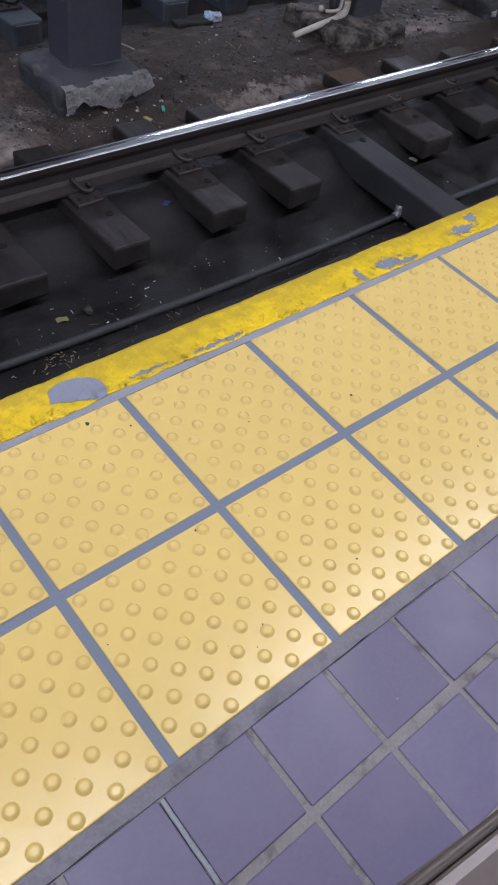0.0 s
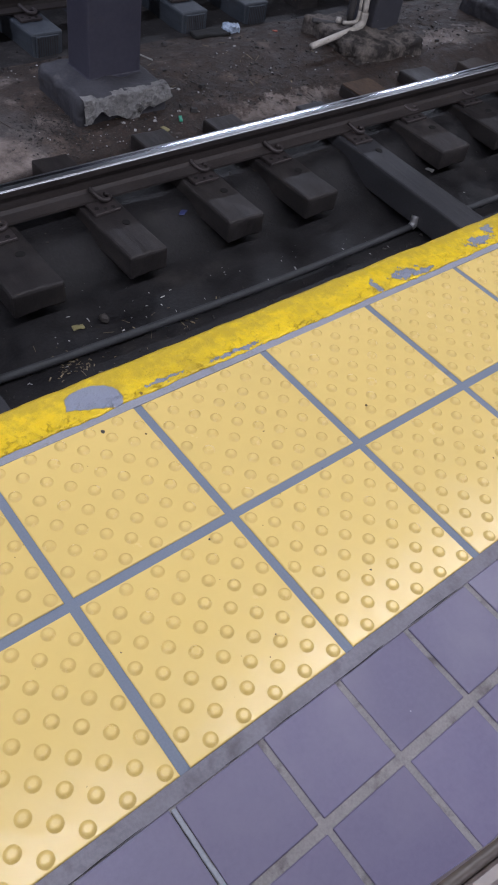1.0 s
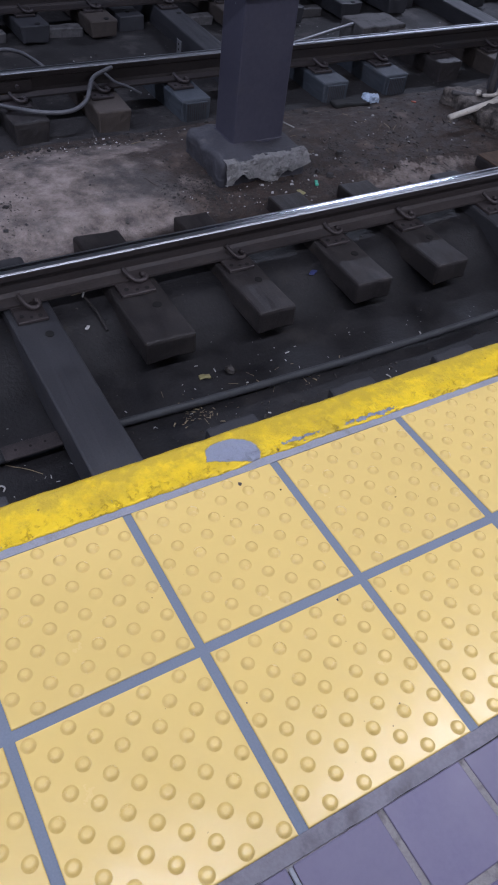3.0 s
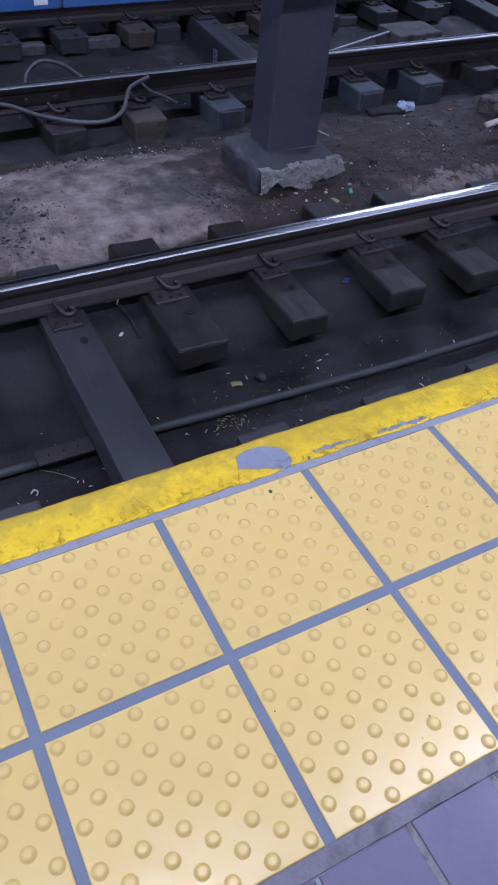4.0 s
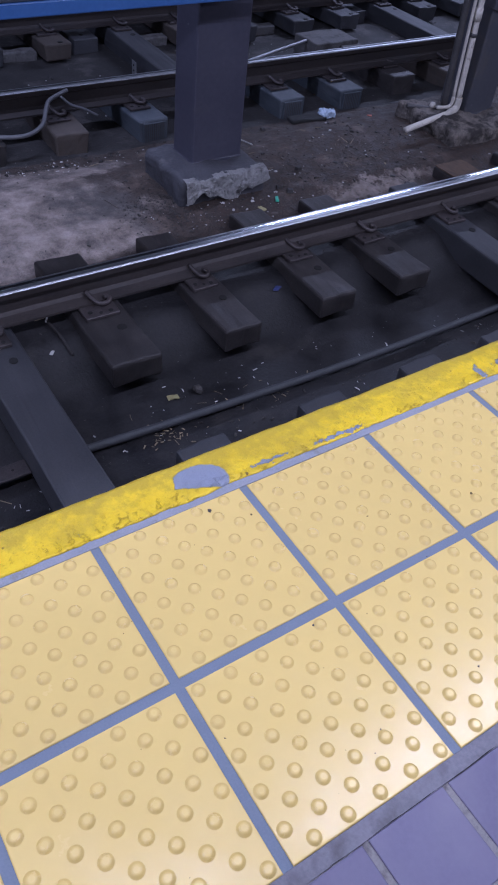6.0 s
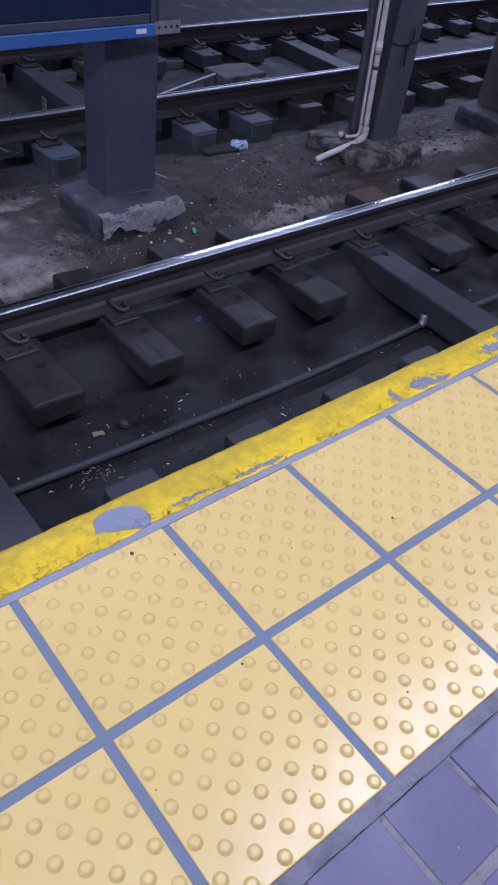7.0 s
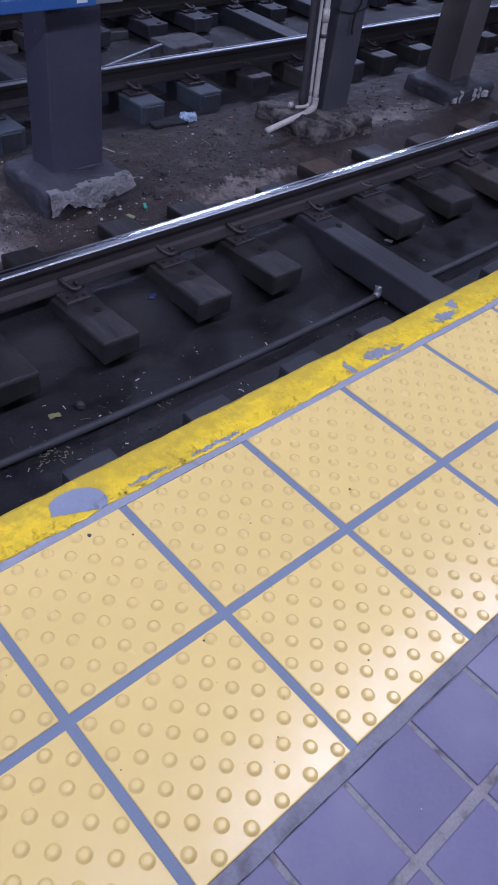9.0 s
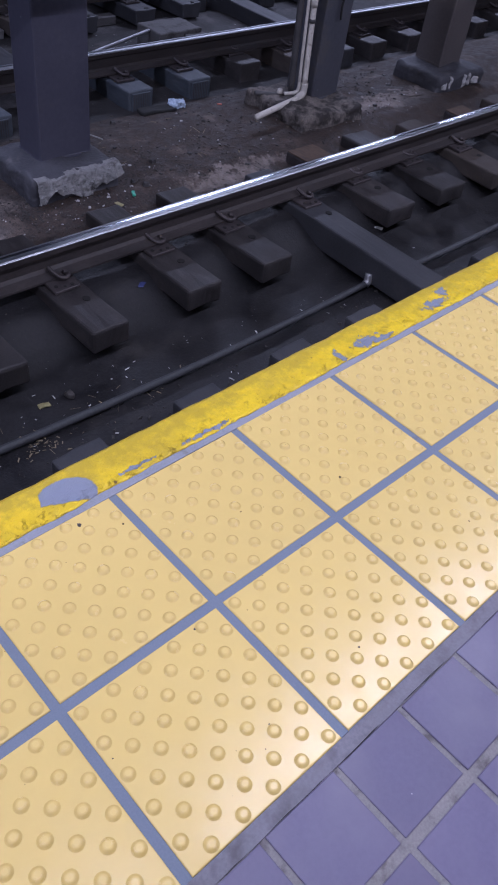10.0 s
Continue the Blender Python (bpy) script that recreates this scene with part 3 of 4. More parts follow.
# ---- ties ----
def tie(length, material, label, group, width=0.225, height=0.17, plate_y=0.0, facing=-1, seed=0.0, second=None, taper=0.0, half=0.192):
    """A tie whose top is at z = 0 and which runs from y = 0 to y = length, with plate, clips and holes under the rail at plate_y."""
    ob = thing("tie", (0, 0, 0), label, "railway tie", group)
    b = box(0, width, 0, length, -height, 0, 0.013, 2, 0)
    if taper:
        for v in b.verts:
            if v.co.z < -0.5 * height:
                v.co.x = width / 2 + (v.co.x - width / 2) * taper
    bmesh.ops.subdivide_edges(b, edges=[e for e in b.edges if e.calc_length() > 0.15], cuts=5, use_grid_fill=True)
    wobble(wobble(b, 0.007, 0.11, seed), 0.003, 0.03, seed + 4)
    part("tie_body", b, material, ob)
    for py in (plate_y, second):
        if py is None:
            continue
        pl = part("tie_plate", box(0.03, 0.185, py - half, py + half, 0.001, 0.018, 0.003, 1), PLATE, ob, "grimy steel tie plate")
        for sx, sy in ((0.062, 0.042 - half), (0.105, 0.024 - half), (0.15, 0.024 - half), (0.06, half - 0.042), (0.15, half - 0.032)):
            hb = bmesh.new()
            disc(hb, sx, py + sy, 0.016, 0.011 if sx != 0.105 else 0.008, 0.012 if sx == 0.06 else 0.004, 10)
            part("spike", hb, HOLE if sx != 0.06 else PLATE, pl)
        for s in (-1, 1):
            pts = [(0.084, 0.05, 0.066), (0.092, 0.078, 0.055), (0.106, 0.108, 0.042), (0.126, 0.126, 0.036), (0.154, 0.126, 0.036), (0.17, 0.108, 0.038), (0.163, 0.091, 0.042), (0.15, 0.092, 0.044)]
            part("rail_clip", tube([(a, py + s * b, c) for a, b, c in pts], 0.0115, 8, 4), PLATE, ob, "curled steel rail clip", smooth=True)
    hole = bmesh.new()
    disc(hole, 0.15, plate_y + facing * 0.285, -0.01, 0.021, 0.0125, 14)
    part("bolt_hole", hole, HOLE, ob, "dark round bolt hole")
    return ob


NEAR_X = [-3.0 - 0.55 * i for i in range(8, 0, -1)] + [-3.0, -2.45, -1.9, -1.37, -0.83, -0.29, 0.256, 0.756, 1.336, 1.924, 2.431, 2.99, 3.555, 4.103, 4.66, 5.28, 5.82, 6.18, 6.72, 7.26, 7.8, 8.34, 8.88, 9.42] + [9.42 + 0.54 * i for i in range(1, 10)]
# front end y, turn and relative width of the ties that lie nearest
WORN = {0.756: (2.19, -0.6, 1.09), 1.336: (2.19, 0.3, 0.9), 1.924: (2.215, -0.8, 0.97), 2.431: (2.197, 1.0, 0.99), 3.555: (2.235, -0.3, 1.12), 4.103: (2.238, -1.2, 1.17)}
LONG = (0.256, 2.99, 6.18, 9.42)
dark = tie(0.93, TIE, "dark creosoted timber tie block in black grime", "ties of the near track", plate_y=0.54, seed=1.3, height=0.12)
brown = tie(0.93, TIE_BROWN, "worn brown timber tie block under the rail", "ties of the near track", plate_y=0.54, seed=4.1, height=0.12)
inner = tie(0.78, TIE_GREY, "dark grey tie block beneath the platform edge", "ties of the near track", plate_y=0.348, facing=1, seed=7.7, height=0.15)
long_tie = tie(2.2, TIE_GREY, "long smooth grey tie spanning the track trough", "ties of the near track", width=0.235, plate_y=1.858, second=0.348, seed=2.6, height=0.17)
free = {0: dark, 1: brown, 2: inner, 3: long_tie}

placed = set()


def put(kind, m):
    """Place the pattern itself first, then copies of it."""
    ob = free[kind]
    if kind in placed:
        return copy_thing(ob, m)
    placed.add(kind)
    ob.matrix_basis = m
    return ob


rng = random.Random(5)
for x in NEAR_X:
    turn = rng.uniform(-1.5, 1.5)
    if x in LONG:
        put(3, pose(x, 0.85, TIE_TOP, 0, 0, -0.4) @ Matrix.Diagonal((0.89, 1, 1, 1)) if x == 0.256 else pose(x, 0.85, TIE_TOP, 0, 0, -1.9))
        continue
    front_y, turn, wide = WORN.get(x, (2.18 + rng.uniform(-0.015, 0.015), turn, 1.0))
    block = put(1 if x in (4.66, 5.82) else 0, pose(x, front_y, TIE_TOP - rng.uniform(0, 0.004), 0, 0, turn) @ Matrix.Diagonal((wide, 1, 1, 1)))
    if x in (3.555, 5.28):
        worn = wobble(box(0.004, 0.221, 0.74, 0.925, 0.0, 0.009, 0.003, 1, 3), 0.004, 0.04, x)
        part("worn_end", worn, BARE_WOOD, block, "bare orange-brown wood of the worn end")
    put(2, pose(x + 0.005, 0.85, TIE_TOP, 0, 0, -turn))

f_dark = tie(0.8, TIE, "dark timber tie block of the far track", "ties of the far track", width=0.235, height=0.2, plate_y=0.345, facing=1, taper=0.84, half=0.17, seed=11.0)
f_blue = tie(0.8, TIE_BLUE, "blue-grey tie block with a grooved end", "ties of the far track", width=0.235, height=0.2, plate_y=0.345, facing=1, taper=0.84, half=0.17, seed=12.0)
f_brown = tie(0.8, TIE_BROWN, "brown weathered timber tie block, split end", "ties of the far track", width=0.235, height=0.2, plate_y=0.345, facing=1, taper=0.84, half=0.17, seed=13.0)
r_dark = tie(0.85, TIE_GREY, "dark grey tie block under the far rail", "ties of the far track", width=0.235, height=0.13, plate_y=0.32, facing=-1, taper=0.9, half=0.14, seed=15.0)
r_brown = tie(0.85, TIE_BROWN, "brown timber tie block under the far rail", "ties of the far track", width=0.235, height=0.13, plate_y=0.32, facing=-1, taper=0.9, half=0.14, seed=16.0)
f_long = tie(2.4, TIE_GREY, "long grey tie spanning the far track", "ties of the far track", width=0.21, height=0.19, plate_y=1.88, second=0.37, seed=17.0)
free.update({4: f_dark, 5: f_blue, 6: f_brown, 7: r_dark, 8: r_brown, 9: f_long})
# grooved end plates on the blue blocks
gp = part("end_plate", box(0.035, 0.2, -0.012, 0.001, -0.15, -0.015, 0.002, 1), TIE_BLUE, f_blue, "grooved pale end plate")
for i in range(9):
    part("groove", box(0.046 + 0.0165 * i, 0.05 + 0.0165 * i, -0.0145, -0.0125, -0.145, -0.02), PLATE, gp)
FAR = [(-2.0 - 0.57 * i, 4) for i in range(8, 0, -1)] + [(-2.0, 4), (-1.42, 6), (-0.85, 4), (-0.28, 4), (0.3, 4), (0.885, 4), (1.435, 6), (2.03, 5), (2.6, 9), (3.19, 5), (3.75, 5), (4.39, 4), (4.95, 6), (5.5, 9), (5.97, 4), (6.54, 4), (7.1, 4), (7.68, 4), (8.25, 4), (8.8, 4)] + [(8.8 + 0.57 * i, 4) for i in range(1, 10)]
for x, k in FAR:
    put(k, pose(x, (4.54 if x == 4.39 else 4.445) + rng.uniform(-0.01, 0.015), TIE_TOP - rng.uniform(0, 0.008), 0, 0, rng.uniform(-2, 2)))
    if k != 9:
        put(8 if x in (2.03, 3.19) else 7, pose(x + {2.03: -0.035, 0.885: 0.02}.get(x, 0.0), 5.99 + rng.uniform(-0.03, 0.03), TIE_TOP, 0, 0, rng.uniform(-2, 2)))

# low dark blocks set between the ties under the far rail
for x in (2.31, 5.2):
    lb = box(0, 0.22, 0, 0.42, -0.14, 0, 0.008, 2)
    bmesh.ops.subdivide_edges(lb, edges=[e for e in lb.edges if e.calc_length() > 0.1], cuts=4, use_grid_fill=True)
    ob = thing("packing_block", (x, 6.17, TIE_TOP - 0.04), "low dark blue-grey block beside a tie", "packing block", "low blocks under the far rail")
    part("block_body", wobble(lb, 0.004, 0.09, x), TIE_GREY, ob)
    hole = bmesh.new()
    disc(hole, 0.11, 0.1, -0.01, 0.018, 0.0125, 14)
    part("bolt_hole", hole, HOLE, ob, "dark round bolt hole")

# ---- columns on concrete footings ----
def footing(x0, x1, y0, y1, z0, z1, material, seed, amount, label):
    b = box(x0, x1, y0, y1, z0, z1, 0.035, 3)
    bmesh.ops.subdivide_edges(b, edges=[e for e in b.edges if e.calc_length() > 0.06], cuts=17, use_grid_fill=True)
    wobble(b, amount, 0.16, seed)
    wobble(b, amount * 0.45, 0.05, seed + 3)
    wobble(b, amount * 0.25, 0.02, seed + 5)
    return solid("column_footing", b, material, label, "column footing", "footings of the columns", smooth=True)


def column(x0, x1, y0, y1, z0, label, paint):
    ob = thing("column", ((x0 + x1) / 2, (y0 + y1) / 2, z0), label, "column", "columns between the tracks")
    w, d = (x1 - x0) / 2, (y1 - y0) / 2
    b = box(-w, w, -d, d, 0, CEIL - z0 - 0.004, 0.012, 2)
    part("shaft", b, paint, ob)
    b = box(-w - 0.004, w + 0.004, -d - 0.004, d + 0.004, -0.012, 0.014, 0.003, 1)
    part("collar", wobble(b, 0.004, 0.1, z0), paint, ob)
    return ob


foot1 = footing(1.765, 2.33, 3.365, 3.87, -1.1, -0.905, PAINTED_BASE, 3.0, 0.016, "grey painted concrete footing, one corner broken off")
column(1.932, 2.27, 3.565, 3.80, -0.915, "dark grey painted steel box column", COLUMN)
# broken bright corner of the first footing: a sloping, ragged fracture along its front rim
b = bmesh.new()
grid = []
for i in range(91):
    u = i / 90
    x = 1.775 + 0.556 * u
    rag = noise.fractal(Vector((x * 9, 0.4, 3.1)), 0.8, 2.0, 5)
    rag2 = noise.fractal(Vector((x * 11, 7.4, 1.1)), 0.8, 2.0, 5)
    top = -0.899 - 0.016 * max(0, 1 - abs(u - 0.22) / 0.12) + 0.008 * rag
    low = float(np.interp(u, [0, 0.06, 0.15, 0.22, 0.42, 0.6, 0.75, 1.0], [-1.04, -1.035, -0.975, -0.985, -1.05, -1.045, -1.0, -0.965])) + 0.03 * rag2
    col = []
    for k in range(19):
        w = k / 18
        p = Vector((x, 3.326 + 0.04 * w ** 1.6, low + (top - low) * w))
        h = noise.fractal(p * 14, 0.7, 2.1, 6)
        p += Vector((0.004 * h, -0.017 * h - 0.006 * noise.noise(p * 60), 0.006 * h))
        if k in (0, 18):
            p.y += 0.035
        col.append(b.verts.new(p))
    grid.append(col)
for a, c in zip(grid, grid[1:]):
    for k in range(18):
        b.faces.new((a[k], c[k], c[k + 1], a[k + 1]))
bmesh.ops.solidify(b, geom=b.faces[:], thickness=0.02)
bmesh.ops.recalc_face_normals(b, faces=b.faces)
part("broken_corner", b, RAW_CONCRETE, foot1, "pale rough broken concrete", smooth=False)
footing(3.93, 4.6, 3.36, 3.98, -1.12, -0.955, ROUGH_BASE, 9.0, 0.034, "rough crumbling brown concrete footing")
column(4.27, 4.55, 3.63, 3.9, -0.97, "dark blue-grey steel column with pipes strapped on", COLUMN_GREY)
foot3 = footing(5.6, 6.25, 3.4, 3.9, -1.12, -0.925, PAINTED_BASE, 5.0, 0.02, "dark painted footing with chipped white spots")
column(5.83, 6.13, 3.6, 3.87, -0.93, "dark brown-grey steel box column", COLUMN_BROWN)
for cx, cz, cw, ch in ((5.66, -1.0, 0.03, 0.025), (5.74, -0.985, 0.02, 0.05), (5.95, -0.995, 0.018, 0.05), (6.02, -0.99, 0.012, 0.045), (6.12, -1.01, 0.04, 0.03)):
    b = box(cx - cw, cx + cw, 3.384, 3.44, cz - ch, cz + ch, 0.01, 1)
    bmesh.ops.subdivide_edges(b, edges=[e for e in b.edges if e.calc_length() > 0.03], cuts=5, use_grid_fill=True)
    part("chipped_spot", wobble(wobble(b, 0.014, 0.04, cx), 0.006, 0.02, cx), RAW_CONCRETE, foot3, "pale chipped concrete spot")

# ---- pipes on the second column ----
pw = thing("drain_pipe", (4.2, 3.66, -0.93), "cream painted drain pipe with an elbow", "pipe")
part("pipe_run", tube([(-0.19, 0, CEIL + 0.92), (-0.11, 0, 2.0), (-0.022, 0, 0.4), (0, 0, 0.07)], 0.021, 12, 3), PIPE_WHITE, pw, smooth=True)
part("elbow", tube([(0, 0, 0.09), (0, 0, 0.05), (-0.012, -0.004, 0.018), (-0.05, -0.012, 0.004), (-0.09, -0.02, -0.004)], 0.027, 12, 5), PIPE_WHITE, pw, smooth=True)
part("outlet", tube([(-0.07, -0.016, -0.002), (-0.27, -0.035, -0.02), (-0.53, -0.06, -0.045)], 0.021, 12, 3), PIPE_WHITE, pw, smooth=True)
part("coupling", tube([(-0.034, 0, 0.6), (-0.039, 0, 0.68)], 0.026, 12, 2), PIPE_WHITE, pw, smooth=True)
part("strap", tube([(-0.028, 0, 0.5), (-0.03, 0, 0.525)], 0.025, 12, 2), PIPE_DARK, pw, smooth=True)
c = thing("conduit", (4.158, 3.675, -0.93), "thin cream conduit beside the drain pipe", "conduit", "conduits of the column")
part("conduit_run", tube([(-0.19, 0, CEIL + 0.92), (-0.11, 0, 2.0), (-0.022, 0, 0.4), (0, 0, 0.09)], 0.011, 10, 3), PIPE_WHITE, c, smooth=True)
part("conduit_bend", tube([(0, 0, 0.1), (0, 0, 0.06), (-0.012, 0.004, 0.03), (-0.05, 0.02, 0.02), (-0.1, 0.04, 0.018)], 0.0125, 10, 5), PIPE_WHITE, c, smooth=True)
c = thing("conduit", (4.128, 3.72, -0.95), "dark brown conduit running up the column", "conduit", "conduits of the column")
part("conduit_run", tube([(-0.17, 0, CEIL + 0.94), (-0.1, 0, 2.0), (-0.02, 0, 0.4), (0, 0, 0.04)], 0.024, 10, 3), PIPE_DARK, c, smooth=True)
vs = thing("valve_pipe", (4.1, 3.8, -0.96), "short rusty pipe with a valve knob", "pipe")
part("stub", tube([(0.12, -0.02, 0.0), (0, 0, 0.0), (-0.2, 0.06, 0.03)], 0.017, 10, 4), PIPE_DARK, vs, smooth=True)
kb = bmesh.new()
disc(kb, 0, 0, 0.015, 0.024, 0.03, 12, 0.018)
part("valve_knob", kb, PIPE_WHITE, vs, "pale round knob", smooth=True)
wire = [(4.2, 3.625, -0.24), (4.3, 3.617, -0.27), (4.42, 3.616, -0.28), (4.545, 3.616, -0.255), (4.562, 3.66, -0.25)]
tw = thing("tie_wire", (0, 0, 0), "black wire tied round the column, loose ends", "wire")
part("loop", tube(wire, 0.004, 6, 5), HOLE, tw)
part("loose_end", tube([(4.42, 3.612, -0.28), (4.4, 3.605, -0.34), (4.41, 3.606, -0.42)], 0.008, 6, 4), HOLE, tw)
part("loose_end", tube([(4.42, 3.612, -0.28), (4.44, 3.6, -0.22), (4.43, 3.606, -0.17)], 0.007, 6, 4), HOLE, tw)

# ---- framed display panels hung on the columns ----
def display(x0, x1, y, z0, z1):
    ob = thing("display_panel", ((x0 + x1) / 2, y, z0), "dark glass display panel in a blue frame", "display", "display panels")
    w, h = (x1 - x0) / 2, z1 - z0
    part("back_box", box(-w + 0.02, w - 0.02, 0.01, 0.1, 0.01, h - 0.01, 0.005, 1), PIPE_DARK, ob)
    part("screen", box(-w + 0.03, w - 0.03, -0.012, 0.006, 0.108, h - 0.05, 0.002, 1), DARK_GLASS, ob, "dark glossy glass")
    part("frame", box(-w, w, -0.02, 0.02, 0, 0.062, 0.006, 2), BLUE_FRAME, ob)
    part("frame", box(-w, w, -0.02, 0.02, h - 0.05, h, 0.006, 2), BLUE_FRAME, ob)
    part("upright", box(-w, -w + 0.028, -0.02, 0.02, 0.064, h - 0.052, 0.005, 2), BEZEL, ob)
    part("upright", box(w - 0.028, w, -0.02, 0.02, 0.064, h - 0.052, 0.005, 2), BEZEL, ob)
    part("bezel", box(-w + 0.03, w - 0.03, -0.016, 0.004, 0.064, 0.106, 0.004, 2), BEZEL, ob, "dull grey-blue metal bezel")
    part("label_sticker", box(w - 0.115, w - 0.055, -0.0225, -0.0205, 0.02, 0.042), LABEL, ob, "small white sticker")
    br = part("bracket", box(w + 0.002, w + 0.17, 0.0, 0.008, 0.0, 0.062, 0.002, 1), ZINC, ob, "galvanised mounting bracket with holes")
    for hx in (0.035, 0.075, 0.11, 0.145):
        hb = bmesh.new()
        disc(hb, 0, 0, 0, 0.007, 0.003, 10)
        bmesh.ops.rotate(hb, verts=hb.verts, matrix=Matrix.Rotation(radians(90), 3, "X"))
        bmesh.ops.translate(hb, verts=hb.verts, vec=(w + hx, -0.0005, 0.034))
        part("bracket_hole", hb, HOLE, br)
    return ob


display(0.715, 2.12, 3.4, 0.005, 1.3)
display(-0.7, 0.705, 3.4, 0.005, 1.3)

# ---- hoses and cables ----
hz = -1.19
hs = thing("hose", (0, 0, 0), "dusty black hose lying along the trough", "hose")
part("hose_run", tube([(0.42, 1.955, hz), (1.0, 1.93, hz - 0.002), (1.8, 1.908, hz), (2.5, 1.91, hz + 0.002), (3.05, 1.925, hz + 0.005)], 0.019, 10, 8), HOSE, hs, smooth=True)
part("end_fitting", tube([(3.0, 1.922, hz + 0.004), (3.02, 1.924, hz + 0.02), (3.03, 1.934, hz + 0.06)], 0.024, 10, 3), ZINC, hs, "dull metal end fitting", smooth=True)
hs2 = thing("hose", (0, 0, 0), "dusty grey hose beyond the long tie", "hose")
part("hose_run", tube([(3.2, 1.91, hz), (3.7, 1.897, hz), (4.3, 1.9, hz), (5.2, 1.91, hz), (6.3, 1.93, hz)], 0.019, 10, 8), HOSE, hs2, smooth=True)
hs3 = thing("hose", (0, 0, 0), "dusty black hose joined to a flat strap", "hose")
part("hose_run", tube([(-3, 1.97, hz), (-1, 1.96, hz), (0.05, 1.95, hz)], 0.019, 10, 8), HOSE, hs3, smooth=True)
st = part("strap_plate", box(0.03, 0.262, 1.905, 1.985, hz + 0.022, hz + 0.034, 0.003, 1), PLATE, hs3, "flat drilled steel strap")
for sx in (0.08, 0.14, 0.2):
    hb = bmesh.new()
    disc(hb, sx, 1.945, hz + 0.0335, 0.006, 0.002, 8)
    part("strap_hole", hb, HOLE, st)
cb = thing("bond_cable", (0, 0, 0), "grey bond cable drooping from the far rail", "cable")
part("cable_run", tube([(0.3, 4.72, -0.89), (0.65, 4.69, -0.915), (0.865, 4.62, -0.98), (1.085, 4.5, -1.0), (1.266, 4.475, -1.003), (1.4, 4.56, -0.99), (1.47, 4.66, -0.94), (1.52, 4.71, -0.905), (1.66, 4.755, -0.875)], 0.014, 9, 8), CABLE, cb, smooth=True)
part("cable_loop", tube([(0.86, 4.86, -0.9), (0.9, 4.95, -0.85), (0.995, 4.97, -0.79), (1.12, 4.96, -0.81), (1.23, 4.93, -0.88), (1.3, 4.86, -0.93)], 0.013, 9, 8), CABLE, cb, smooth=True)
part("cable_tail", tube([(1.6, 4.73, -0.9), (1.66, 4.7, -0.95), (1.74, 4.68, -0.98), (1.83, 4.66, -1.03)], 0.01, 8, 6), CABLE, cb, smooth=True)
sl = solid("junction_box", wobble(box(4.15, 4.62, 5.3, 5.62, -1.2, -0.99, 0.012, 2, 3), 0.006, 0.1, 2.0), DUSTY, "flat grey concrete junction box between rails", "junction box")
rd = thing("rod", (0, 0, 0), "thin steel rod leading to the junction box", "rod")
part("rod_run", tube([(2.95, 5.1, -1.06), (3.4, 5.23, -1.03), (4.14, 5.44, -1.0)], 0.014, 8, 4), ZINC, rd, smooth=True)

# ---- litter on the track ----
def scrap(name, at, sx, sy, material, label, category, seed, h=0.006, lift=0.0):
    b = box(-sx / 2, sx / 2, -sy / 2, sy / 2, 0, h, min(h, sx, sy) * 0.3, 1)
    bmesh.ops.subdivide_edges(b, edges=[e for e in b.edges if e.calc_length() > 0.02], cuts=3, use_grid_fill=True)
    wobble(b, min(sx, sy) * 0.22, 0.03, seed)
    ob = solid(name, b, material, label, category)
    ob.matrix_basis = pose(at[0], at[1], bed(at[0], at[1]) + lift + 0.003, 0, 0, seed * 50)
    return ob


scrap("plastic_scrap", (2.346, 3.242), 0.055, 0.02, GREEN, "small green plastic scrap on dirt", "litter", 1.2, 0.012)
scrap("wrapper", (2.213, 3.212), 0.06, 0.026, LEAF, "crumpled yellow wrapper on dirt", "litter", 2.1)
scrap("wrapper", (1.006, 2.1), 0.055, 0.03, LEAF, "dirty yellow wrapper in the trough", "litter", 3.4)
scrap("paper_scrap", (3.58, 2.31), 0.05, 0.03, WHITE, "torn white paper scrap beside a tie", "litter", 2.2)
scrap("paper_scrap", (2.74, 1.63), 0.035, 0.025, WHITE, "small white paper scrap by the platform", "litter", 1.7)
scrap("paper_scrap", (0.6, 2.5), 0.03, 0.016, WHITE, "dirty white paper scrap between ties", "litter", 4.7)
scrap("stone", (1.13, 2.09), 0.045, 0.045, STONE, "small grey stone in the trough", "stone", 5.2, 0.035)
b = bmesh.new()
bmesh.ops.create_icosphere(b, subdivisions=4, radius=0.058)
for v in b.verts:
    v.co = Vector((v.co.x * 1.2, v.co.y * 0.7, max(v.co.z * 0.6, -0.02)))
wobble(wobble(b, 0.04, 0.04, 4.0), 0.018, 0.016, 9.0)
solid("plastic_bag", b, PLASTIC, "crumpled pale blue plastic bag on dirt", "litter", at=(3.51, 4.27, bed(3.51, 4.27) + 0.025))
b = box(-0.14, 0.14, -0.05, 0.05, 0, 0.03, 0.012, 2, 2)
ob = solid("rubber_scrap", wobble(b, 0.012, 0.08, 3.0), HOLE, "flat black rubber scrap beside a tie", "litter")
ob.matrix_basis = pose(3.32, 4.27, bed(3.32, 4.27), 0, 0, -8)


